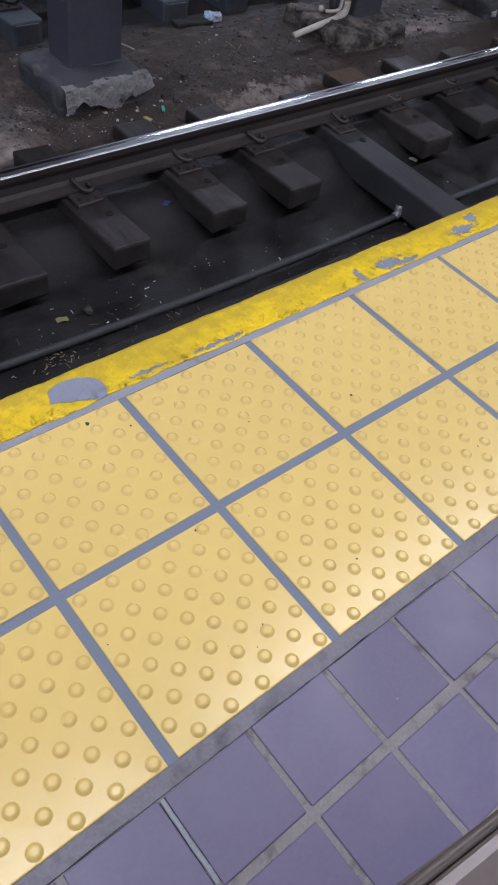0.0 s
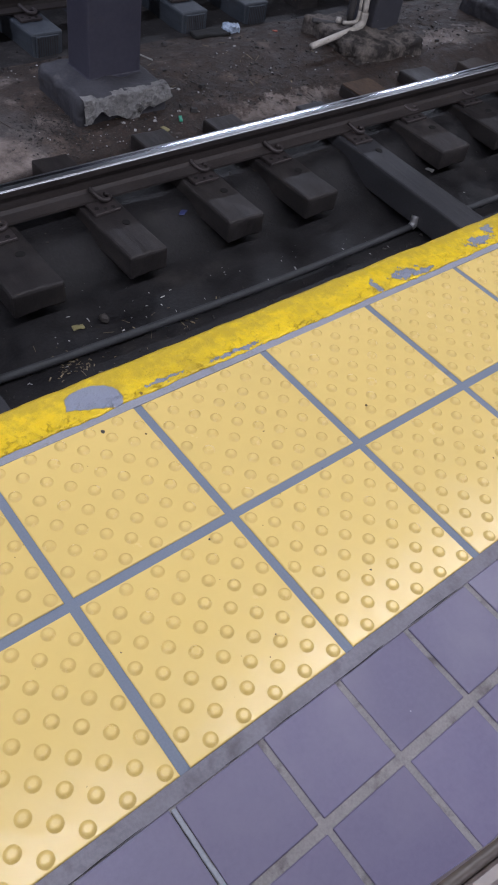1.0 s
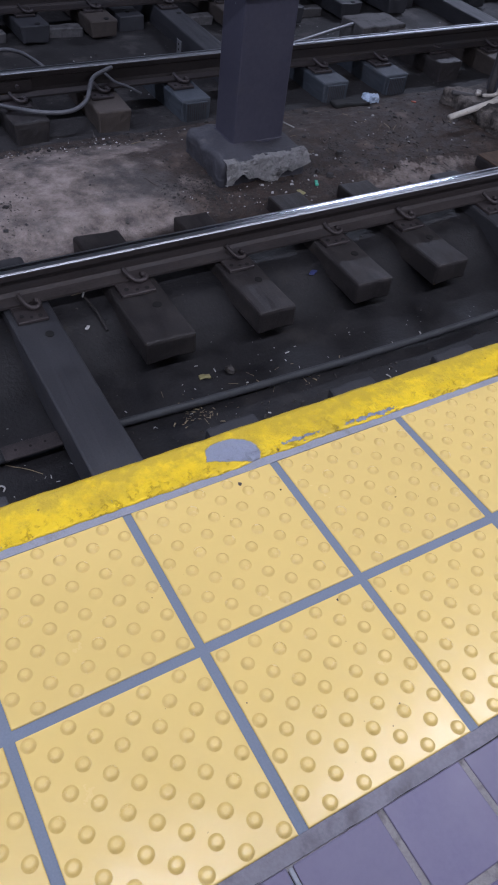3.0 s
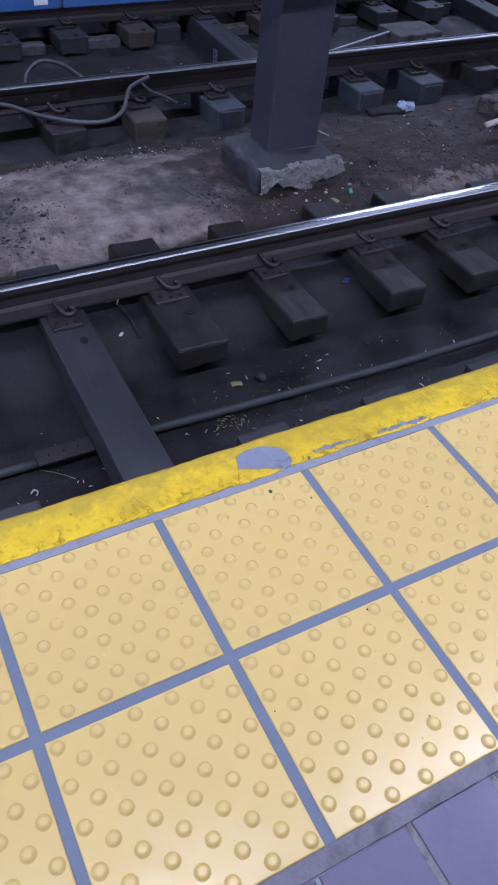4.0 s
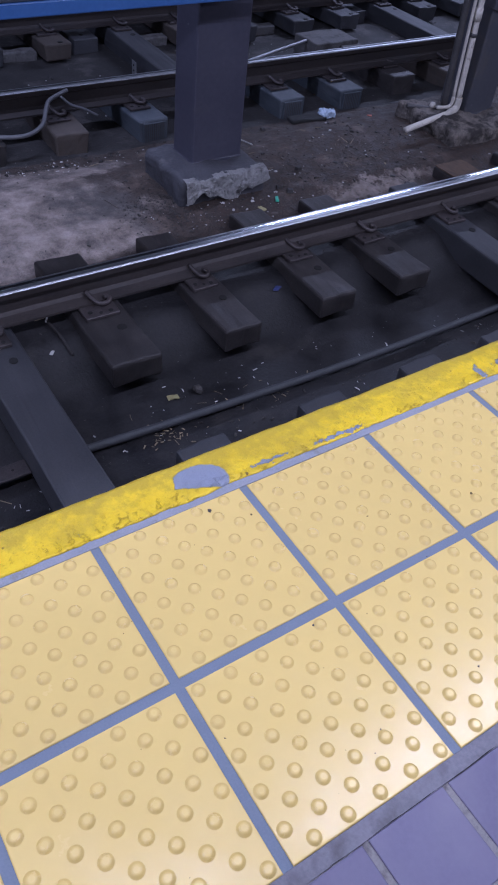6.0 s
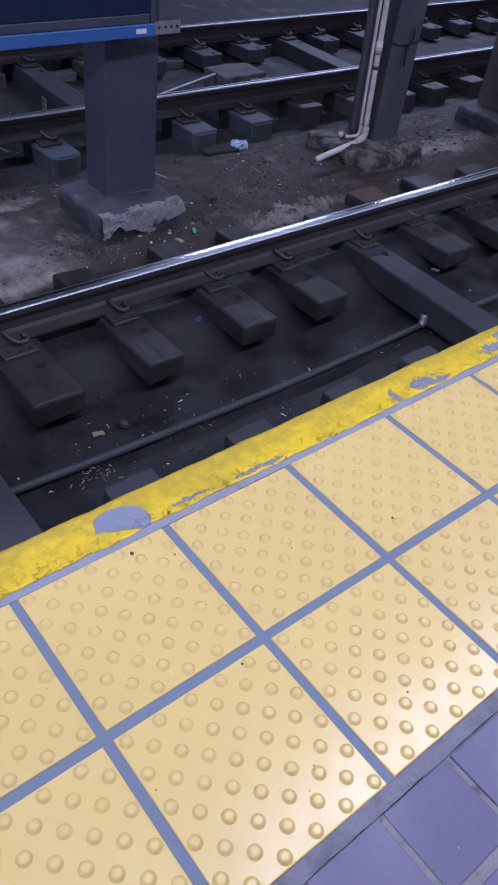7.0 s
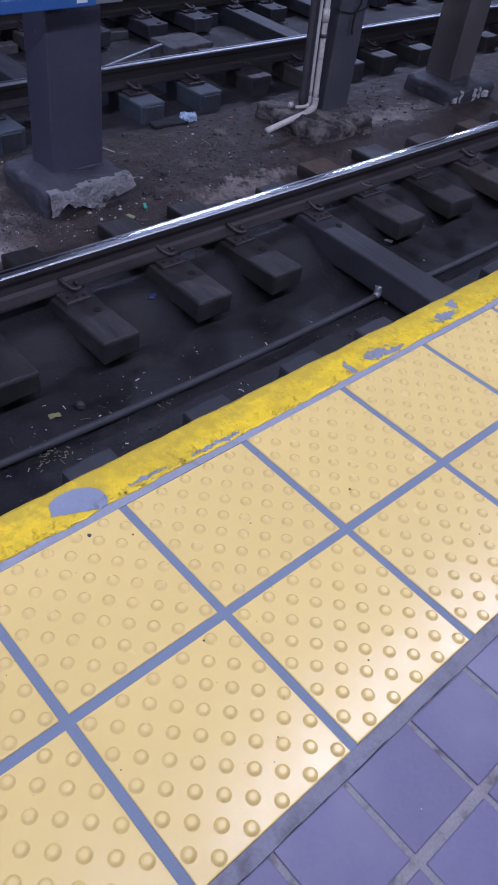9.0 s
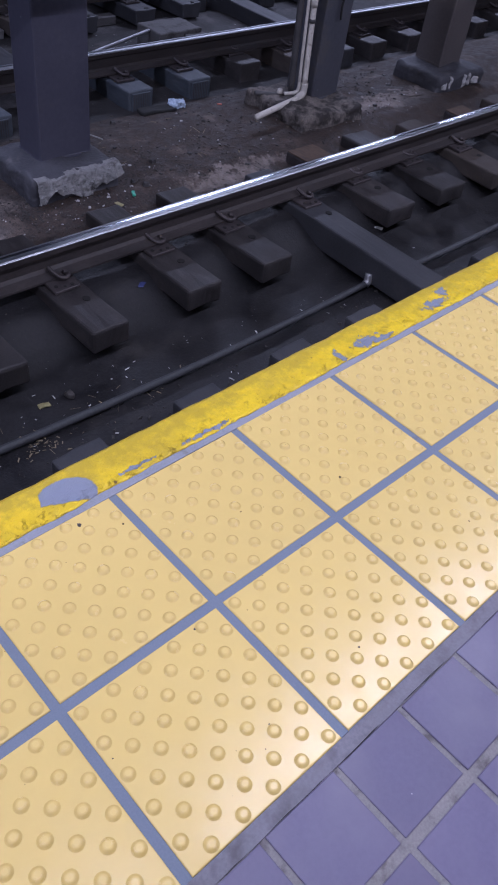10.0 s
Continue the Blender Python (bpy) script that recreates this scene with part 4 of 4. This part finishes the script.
def bits(name, label, category, material, spots, seed, lo, hi, flat=0.35, slim=1.0):
    """Many small chips scattered over patches: x, y, spread x, spread y, count."""
    g = random.Random(seed)
    verts, faces = [], []
    for cx, cy, sx, sy, count in spots:
        for _ in range(count):
            x, y = g.gauss(cx, sx), g.gauss(cy, sy)
            if y < 0.9:
                continue
            s = g.uniform(lo, hi) * (1 if g.random() < 0.85 else 1.7)
            a, w = g.uniform(0, 6.28), s * slim * g.uniform(0.18, 0.55)
            hgt = s * flat * g.uniform(0.3, 1)
            ca, sa = math.cos(a), math.sin(a)
            z = bed(x, y) + 0.002
            i = len(verts)
            for dz, k in ((0, 1.0), (hgt, 0.7)):
                for px, py in ((-s, -w), (s, -w * 0.8), (s * 0.9, w), (-s * 0.8, w)):
                    verts.append((x + k * (px * ca - py * sa), y + k * (px * sa + py * ca), z + dz))
            faces += [(i + 4, i + 5, i + 6, i + 7)] + [(i + j, i + (j + 1) % 4, i + 4 + (j + 1) % 4, i + 4 + j) for j in range(4)]
    me = bpy.data.meshes.new(name)
    me.from_pydata(verts, [], faces)
    me.materials.append(material)
    return tagged(new(name, me), label, category, kind="stuff")


scrap("plastic_scrap", (1.847, 2.5), 0.05, 0.03, surf("blue_film", (0.03, 0.04, 0.13), (0.06, 0.07, 0.2), 30, 200, (0.4, 0.6), 0.2, 0.001), "faded dark blue plastic film on grime", "litter", 0.8, 0.005)
sp = thing("splinter", (0, 0, 0), "dark splintered wood strip beside a tie", "splinter")
part("splinter_body", tube([(0.655, 2.68, bed(0.655, 2.68) + 0.02), (0.669, 2.57, bed(0.669, 2.57) + 0.012), (0.68, 2.46, bed(0.68, 2.46) + 0.012)], 0.007, 6, 4), TIE, sp)
part("straw", tube([(0.6, 2.7, bed(0.6, 2.7) + 0.03), (0.65, 2.69, bed(0.65, 2.69) + 0.04), (0.7, 2.715, bed(0.7, 2.715) + 0.03)], 0.004, 6, 4), TAN, sp, "pale frayed straw")
part("straw", tube([(0.64, 2.66, bed(0.64, 2.66) + 0.035), (0.67, 2.7, bed(0.67, 2.7) + 0.05), (0.69, 2.73, bed(0.69, 2.73) + 0.03)], 0.004, 6, 4), WHITE, sp, "pale frayed straw")
sr = thing("string", (0, 0, 0), "thin pale string lying in the trough", "string")
part("string_run", tube([(0.03, 1.94, bed(0.03, 1.94) + 0.006), (0.05, 1.923, bed(0.05, 1.923) + 0.005), (0.105, 1.878, bed(0.105, 1.878) + 0.007), (0.147, 1.832, bed(0.147, 1.832) + 0.005)], 0.0018, 6, 5), TAN, sr)
cu = thing("paper_curl", (0, 0, 0), "curled scrap of white paper in grime", "litter")
part("curl_body", tube([(-0.035, 1.822, bed(0, 1.82) + 0.006), (-0.02, 1.835, bed(0, 1.82) + 0.008), (-0.008, 1.82, bed(0, 1.82) + 0.008), (-0.018, 1.805, bed(0, 1.82) + 0.006)], 0.0035, 6, 5), WHITE, cu)


bits("white_crumbs", "scattered white paper crumbs and butts", "litter", WHITE,
     [(1.3, 2.05, 0.35, 0.14, 26), (2.4, 2.0, 0.6, 0.1, 14), (0.7, 1.95, 0.4, 0.12, 16), (0.0, 1.85, 0.3, 0.1, 10), (3.4, 2.1, 0.5, 0.2, 8), (1.0, 4.2, 0.5, 0.1, 34), (3.2, 3.9, 0.5, 0.25, 16), (4.9, 3.9, 0.5, 0.2, 20), (1.5, 5.5, 1.5, 0.3, 14), (5, 5.5, 1.5, 0.4, 10)], 3, 0.002, 0.0055)
bits("paper_bits", "larger white paper bits and butts in grime", "litter", WHITE,
     [(1.5, 1.88, 0.5, 0.07, 9), (0.2, 1.85, 0.25, 0.08, 5), (1.1, 2.1, 0.4, 0.1, 4), (2.6, 1.95, 0.4, 0.12, 6), (1.0, 4.2, 0.5, 0.08, 18)], 13, 0.006, 0.011, 0.25, 0.6)
bits("butts", "heap of tan cigarette butts and straw", "litter", TAN, [(0.86, 1.91, 0.055, 0.035, 65), (1.3, 1.9, 0.25, 0.05, 30), (2.5, 3.4, 0.7, 0.2, 25), (3.4, 3.5, 0.5, 0.2, 18)], 4, 0.003, 0.009, 0.35, 0.6)
bits("gravel", "small grey gravel and grit on the bed", "gravel", STONE,
     [(0.2, 3.5, 0.22, 0.2, 420), (1.6, 3.3, 0.2, 0.12, 120), (2.9, 3.6, 0.7, 0.3, 900), (1.2, 4.28, 0.8, 0.1, 260), (4.8, 3.8, 0.7, 0.3, 620), (2.0, 5.5, 2.5, 0.3, 300), (1.0, 1.8, 0.8, 0.12, 120), (2.5, 1.8, 0.8, 0.1, 100), (2.2, 2.75, 1.5, 0.12, 160)], 5, 0.002, 0.008, 0.8)
bits("dark_chips", "dark wood chips and twigs on dirt", "litter", TIE_BROWN, [(3.0, 3.6, 0.45, 0.3, 420), (0.3, 3.5, 0.2, 0.2, 60), (4.6, 3.7, 0.8, 0.3, 120)], 6, 0.003, 0.014, 0.25)

bits("rubble", "broken dark rubble and clods on dirt", "rubble", TIE, [(2.9, 3.7, 0.7, 0.3, 110), (1.2, 4.27, 0.7, 0.06, 70), (4.9, 3.8, 0.6, 0.25, 80), (0.25, 3.5, 0.2, 0.2, 60), (2.0, 5.4, 1.4, 0.2, 90), (5.0, 5.4, 1.2, 0.2, 60)], 21, 0.005, 0.015, 0.8, 1.6)
bits("pale_rubble", "pale concrete crumbs on dirt and far bed", "rubble", RAW_CONCRETE, [(2.9, 3.6, 0.7, 0.3, 60), (1.1, 4.24, 0.6, 0.07, 50), (4.6, 3.5, 0.5, 0.15, 70), (2.0, 5.5, 1.4, 0.25, 60), (5.0, 5.5, 1.2, 0.25, 40), (2.0, 3.25, 0.25, 0.06, 50)], 22, 0.002, 0.007, 0.7, 1.5)
bits("twigs", "thin twigs and straw lying on dirt", "twigs", TIE_BROWN, [(3.0, 3.55, 0.6, 0.28, 50), (4.9, 3.7, 0.4, 0.25, 20)], 8, 0.02, 0.06, 0.06, 0.12)
bits("pale_straw", "pale straw and string ends on dirt", "litter", TAN, [(3.0, 3.75, 0.5, 0.3, 24), (1.2, 4.22, 0.5, 0.06, 10), (1.2, 1.9, 0.5, 0.1, 10)], 9, 0.01, 0.035, 0.06, 0.12)
bits("dark_grit", "dark grit heaped round the footing", "grit", surf("dark_grit", (0.018, 0.017, 0.018), (0.05, 0.046, 0.045), 30, 120, (0.7, 0.9), 0.4, 0.003), [(1.64, 3.45, 0.1, 0.16, 800), (2.0, 3.25, 0.24, 0.06, 600), (0.2, 3.5, 0.22, 0.2, 700), (2.6, 3.5, 0.12, 0.15, 160), (4.2, 3.35, 0.3, 0.08, 200)], 10, 0.0015, 0.005, 0.7)
scrap("red_scrap", (3.78, 4.1), 0.035, 0.02, surf("red_plastic", (0.35, 0.06, 0.03), (0.45, 0.1, 0.05), 30, 100, (0.4, 0.6)), "small red plastic scrap on dirt", "litter", 2.9)
wst = thing("white_stick", (0, 0, 0), "thin white stick lying on the footing", "stick")
part("stick_run", tube([(2.3, 3.87, -0.887), (2.34, 3.76, -0.885), (2.39, 3.62, -0.885)], 0.004, 6, 3), WHITE, wst)
for fx in (1.08, 1.7, 2.9, 3.47, 4.04):
    lb = box(0, 0.28, 0, 0.1, -0.08, 0, 0.008, 1, 2)
    ob = solid("concrete_ledge", wobble(lb, 0.008, 0.07, fx), DUSTY, "dusty pale broken concrete ledge between tie blocks", "concrete ledge", "ledges between far ties")
    ob.matrix_basis = pose(fx, 6.14 + rng.uniform(-0.03, 0.03), -1.1, 0, 0, rng.uniform(-4, 4))
bk = solid("angle_bracket", box(-0.006, 0, 0, 0.07, -0.11, 0.0, 0.002, 1), ZINC, "perforated pale steel bracket on a tie", "bracket", at=(2.535, 5.48, -1.03))
for hz2 in (-0.03, -0.07):
    hb = bmesh.new()
    disc(hb, 0, 0, 0, 0.008, 0.002, 8)
    bmesh.ops.rotate(hb, verts=hb.verts, matrix=Matrix.Rotation(radians(-90), 3, "Y"))
    bmesh.ops.translate(hb, verts=hb.verts, vec=(-0.0065, 0.035, hz2))
    part("bracket_hole", hb, HOLE, bk)

# ---- ceiling lights ----
for y, xs, watts in LAMP_ROWS:
    for x in xs:
        f = thing("ceiling_light", (x, y, 2.55), "unseen white fluorescent strip light under the ceiling", "ceiling light", "fluorescent lights")
        part("housing", box(-1.22, 1.22, -0.1, 0.1, 0.04, 0.12, 0.01, 1), LABEL, f)
        part("diffuser", box(-1.2, 1.2, -0.085, 0.085, 0.0, 0.038, 0.008, 1), TUBE, f)
        for hx in (-0.8, 0.8):
            part("hanger", tube([(hx, 0, 0.11), (hx, 0, 0.16), (hx, 0, 0.2)], 0.008, 6, 2), ZINC, f)
        lamp(x, y, 2.545, watts, COOL_TUBE if y > 4 else LAMP_COLOR)

# ---- platform ----
NOSE_Y = 0.739
platform = solid("platform", box(X0, X1, -5.0, 0.714, -1.3, -0.012), CONCRETE, "concrete station platform with tiled top", "platform", kind="structure")
platform_part = lambda name, b, m, label="": part(name, b, m, platform, label)
platform_part("grout_bed", box(X0, X1, 0.002, 0.629, -0.0115, -0.0032), GROUT_BLUE, "blue-grey grout between yellow tiles")
platform_part("edge_grout", box(X0, X1, 0.6174, 0.648, -0.0031, -0.0006), GROUT_EDGE, "pale grey joint along the painted edge")
platform_part("seam", wobble(box(X0, X1, -0.024, 0.0015, -0.0115, -0.0016, 0, 2, 0), 0.0005, 0.1), SEAM, "dark mortar seam")
platform_part("tile_bed", box(X0, X1, -4.99, -0.0245, -0.0115, -0.0028), GROUT_GREY, "pale grey worn grout")
prof = [(0.634, -0.012), (0.633, 0.0014), (0.637, 0.0034), (0.652, 0.0032), (0.667, 0.003), (0.684, 0.003), (0.7, 0.003)] + [(0.717 + 0.022 * math.sin(a * 0.2618), -0.019 + 0.022 * math.cos(a * 0.2618)) for a in range(7)] + [(NOSE_Y, -0.3), (0.716, -0.3), (0.716, -0.012)]
XN = [X0 + 0.25 * i for i in range(50)] + [-1.5 + 0.0065 * i for i in range(1000)] + [5.0 + 0.25 * i for i in range(69)]
nb = extrude_x(prof, 0, 1, len(XN) - 1)
for v in nb.verts:
    v.co.x = XN[round(v.co.x * (len(XN) - 1))]
    p = v.co.copy()
    k = 0.0011 * noise.fractal(Vector((p.x * 9, p.y * 12, p.z * 9)), 0.9, 2.0, 4)
    if p.y < 0.639 and p.z > -0.01:  # the torn inner rim of the paint
        v.co.y += 0.0026 * noise.noise(Vector((p.x * 55, 1.5, 0))) + 0.0022 * noise.noise(Vector((p.x * 13, 4.5, 0))) + 0.001
    v.co.y += k * 1.6 if p.y > 0.68 else k
    v.co.z += k + (0.0007 * noise.noise(Vector((p.x * 45, p.y * 60, 2))) if p.z > -0.01 else 0)
bmesh.ops.recalc_face_normals(nb, faces=nb.faces)
platform_part("painted_nosing", nb, NOSE, "thick yellow painted edge, chipped to grey")

# the seam has opened along the floor tiles
cv, cf = [], []
for i in range(1400):
    x = -1.5 + 0.005 * i
    open_w = max(0.0, 0.0002 + 0.004 * noise.fractal(Vector((x * 6, 2.2, 0)), 0.8, 2.0, 4))
    mid = -0.0235 + 0.002 * noise.noise(Vector((x * 14, 0.3, 0)))
    cv += [(x, mid - open_w / 2, -0.0012), (x, mid + open_w / 2, -0.0012)]
    if i:
        cf.append((2 * i - 2, 2 * i, 2 * i + 1, 2 * i - 1))
me = bpy.data.meshes.new("seam_crack")
me.from_pydata(cv, [], cf)
me.materials.append(HOLE)
crack_ob = new("seam_crack", me)
crack_ob.parent = platform
tagged(crack_ob, "dark open crack along the seam")

for jx, jw in ((-0.0415, 0.0065),):
    fill = box(jx - jw / 2, jx + jw / 2, -0.153, -0.028, -0.01, -0.0006, 0.0006, 1)
    bmesh.ops.subdivide_edges(fill, edges=[e for e in fill.edges if e.calc_length() > 0.05], cuts=24, use_grid_fill=True)
    platform_part("joint_fill", wobble(wobble(fill, 0.0016, 0.03, jx), 0.0006, 0.008, jx), GROUT_EDGE, "pale crumbling joint filler")
    for side in (-1, 1):
        gap = box(jx + side * 0.0046 - 0.0005, jx + side * 0.0046 + 0.0005, -0.153, -0.03, -0.0027, -0.0014)
        bmesh.ops.subdivide_edges(gap, edges=[e for e in gap.edges if e.calc_length() > 0.05], cuts=24, use_grid_fill=True)
        platform_part("joint_gap", wobble(gap, 0.0008, 0.02, jx + side), HOLE)

# ---- loose case beside the camera's stand ----
cs = thing("suitcase", (-0.11, -0.262, 0), "taupe hard-shell suitcase with dark edge trim", "suitcase")
cs.matrix_basis = pose(-0.11, -0.262, 0, 0, 0, -6.6)
part("shell", box(-0.22, 0.24, -0.26, -0.004, 0.05, 0.6, 0.012, 3), CASE, cs)
part("edge_trim", tube([(-0.22, -0.004, 0.597), (0, -0.003, 0.598), (0.24, -0.004, 0.597)], 0.004, 10, 4), CASE_TRIM, cs, "dark rounded edge trim", smooth=True)
for wx in (-0.17, 0.19):
    for wy in (-0.22, -0.04):
        wb = tube([(wx - 0.012, wy, 0.027), (wx, wy, 0.027), (wx + 0.012, wy, 0.027)], 0.027, 14, 2)
        part("wheel", wb, CASE_TRIM, cs)

# ---- specks and chips on the platform ----
g = random.Random(11)
pv, pf = [], []
for sx, sy, r in ((0.227, 0.593, 0.007), (0.427, 0.454, 0.003), (0.874, 0.452, 0.004), (0.528, 0.304, 0.003), (0.253, 0.291, 0.0035), (-0.146, 0.197, 0.004), (0.02, 0.2, 0.002), (0.45, 0.09, 0.003), (0.42, 0.3, 0.002)):
    i = len(pv)
    n = 7
    for k in range(n):
        q = 0.75 * r * g.uniform(0.4, 1.3)
        pv.append((sx + q * math.cos(k * 6.283 / n), sy + q * math.sin(k * 6.283 / n), 0.0008))
    pv.append((sx, sy, 0.0008 + r * 0.4))
    pf += [(i + k, i + (k + 1) % n, i + n) for k in range(n)]
me = bpy.data.meshes.new("dark_specks")
me.from_pydata(pv, [], pf)
me.materials.append(TIE_BROWN)
tagged(new("dark_specks", me), "small dark specks of dirt on yellow tiles", "litter", kind="stuff")

# ---- tiles: last and many ----
def tactile_mesh(sx, sy, bump_h=0.0051):
    """A yellow tile with 50 truncated domes, every second cell of a ten by ten grid, all one skin."""
    b = bmesh.new()
    n, e = 16, 0.0026
    ring = ((0.0121, 0.0), (0.0114, 0.0005), (0.0102, 0.0017), (0.0088, 0.0032), (0.0075, 0.0043), (0.006, 0.0049), (0.0046, bump_h))
    gx = [e] + [sx * (0.5 + 0.1 * (i - 5)) for i in range(1, 10)] + [sx - e]
    gy = [e] + [sy * (0.5 + 0.1 * (i - 5)) for i in range(1, 10)] + [sy - e]
    top = [[b.verts.new((x, y, 0)) for x in gx] for y in gy]
    for j in range(10):
        for i in range(10):
            corner = (top[j][i], top[j][i + 1], top[j + 1][i + 1], top[j + 1][i])
            if (i + j) % 2 == 0:
                b.faces.new(corner)
                continue
            cx, cy = sx * (0.5 + 0.1 * (i - 4.5)), sy * (0.5 + 0.1 * (j - 4.5))
            rows = [[b.verts.new((cx + r * math.cos(6.28318 * (k / n - 0.375)), cy + r * math.sin(6.28318 * (k / n - 0.375)), z)) for k in range(n)] for r, z in ring]
            for q in range(4):
                arc = [rows[0][(4 * q + k) % n] for k in range(5)]
                b.faces.new((corner[q], corner[(q + 1) % 4], *arc[::-1]))
            for p, q in zip(rows, rows[1:]):
                for k in range(n):
                    f = b.faces.new((p[k], p[(k + 1) % n], q[(k + 1) % n], q[k]))
                    f.smooth = True
                    f.material_index = 1
            b.faces.new(rows[-1])
    rim = top[0][:] + [top[j][10] for j in range(1, 11)] + top[10][9::-1] + [top[j][0] for j in range(9, 0, -1)]
    for out, z in ((0.0015, -0.0004), (0.0026, -0.002), (0.0026, -0.0115)):
        nxt = []
        for v in rim:
            x = v.co.x
            y = v.co.y
            x = e - out if x < e + 1e-6 else sx - e + out if x > sx - e - 1e-6 else x
            y = e - out if y < e + 1e-6 else sy - e + out if y > sy - e - 1e-6 else y
            nxt.append(b.verts.new((x, y, z)))
        for k in range(len(rim)):
            m = (k + 1) % len(rim)
            b.faces.new((rim[k], nxt[k], nxt[m], rim[m]))
        rim = nxt
    me = bpy.data.meshes.new("tactile_tile")
    b.to_mesh(me)
    b.free()
    me.materials.append(YELLOW)
    me.materials.append(DOME)
    return me


PITCH, TILE = 0.318, 0.3005
front, back = tactile_mesh(TILE, 0.3), tactile_mesh(TILE, 0.2965)
for i in range(-8, 30):
    for me, y in ((front, 0.0025), (back, 0.3205)):
        ob = new("tactile_tile", me)
        ob.parent = platform
        ob.matrix_basis = pose(i * PITCH + (PITCH - TILE) / 2 + g.uniform(-0.0008, 0.0008), y + g.uniform(-0.0006, 0.0006), g.uniform(-0.0004, 0.0004), 0, 0, g.uniform(-0.1, 0.1))


def floor_tile(sx, sy):
    return mesh_of("floor_tile", box(0, sx, 0, sy, -0.0115, 0.0, 0.002, 2), PURPLE)


PX, GX = 0.1535, 0.0105
cut, whole = floor_tile(PX - GX, 0.134), floor_tile(PX - GX, PX - GX)
for i in range(-12, 30):
    for row in range(5):
        me = cut if row == 0 else whole
        y = -0.025 - 0.134 if row == 0 else -0.175 - (PX - GX) - (row - 1) * PX
        ob = new("floor_tile", me)
        ob.parent = platform
        ob.matrix_basis = pose(0.112 + (0.001 if row else 0) + i * PX + GX / 2 + g.uniform(-0.001, 0.001), y + g.uniform(-0.001, 0.001), g.uniform(-0.0008, 0.0006), g.uniform(-0.15, 0.15), g.uniform(-0.15, 0.15), g.uniform(-0.3, 0.3))
verts, faces = [], []
for i in [*range(-44, -8), *range(30, 69)]:
    for y, d in ((0.0025, 0.3), (0.3205, 0.2965)):
        x = i * PITCH + (PITCH - TILE) / 2
        k = len(verts)
        verts += [(x, y, 0), (x + TILE, y, 0), (x + TILE, y + d, 0), (x, y + d, 0), (x, y, -0.0042), (x + TILE, y, -0.0042), (x + TILE, y + d, -0.0042), (x, y + d, -0.0042)]
        faces += [(k, k + 1, k + 2, k + 3)] + [(k + 4 + j, k + 4 + (j + 1) % 4, k + (j + 1) % 4, k + j) for j in range(4)]
me = bpy.data.meshes.new("tactile_tiles")
me.from_pydata(verts, [], faces)
me.materials.append(YELLOW)
ob = new("tactile_tiles", me)
ob.parent = platform
tagged(ob, kind="stuff")
verts, faces = [], []
for i in range(-60, 120):
    for row in range(0 if i < -12 or i > 29 else 5, 26):
        x, y = 0.113 + i * PX + GX / 2, -0.175 - (PX - GX) - (row - 1) * PX if row else -0.159
        k = len(verts)
        w, d = PX - GX, PX - GX if row else 0.134
        verts += [(x, y, 0), (x + w, y, 0), (x + w, y + d, 0), (x, y + d, 0), (x, y, -0.003), (x + w, y, -0.003), (x + w, y + d, -0.003), (x, y + d, -0.003)]
        faces += [(k, k + 1, k + 2, k + 3)] + [(k + 4 + j, k + 4 + (j + 1) % 4, k + (j + 1) % 4, k + j) for j in range(4)]
me = bpy.data.meshes.new("floor_tiles")
me.from_pydata(verts, [], faces)
me.materials.append(PURPLE)
ob = new("floor_tiles", me)
ob.parent = platform
tagged(ob, kind="stuff")
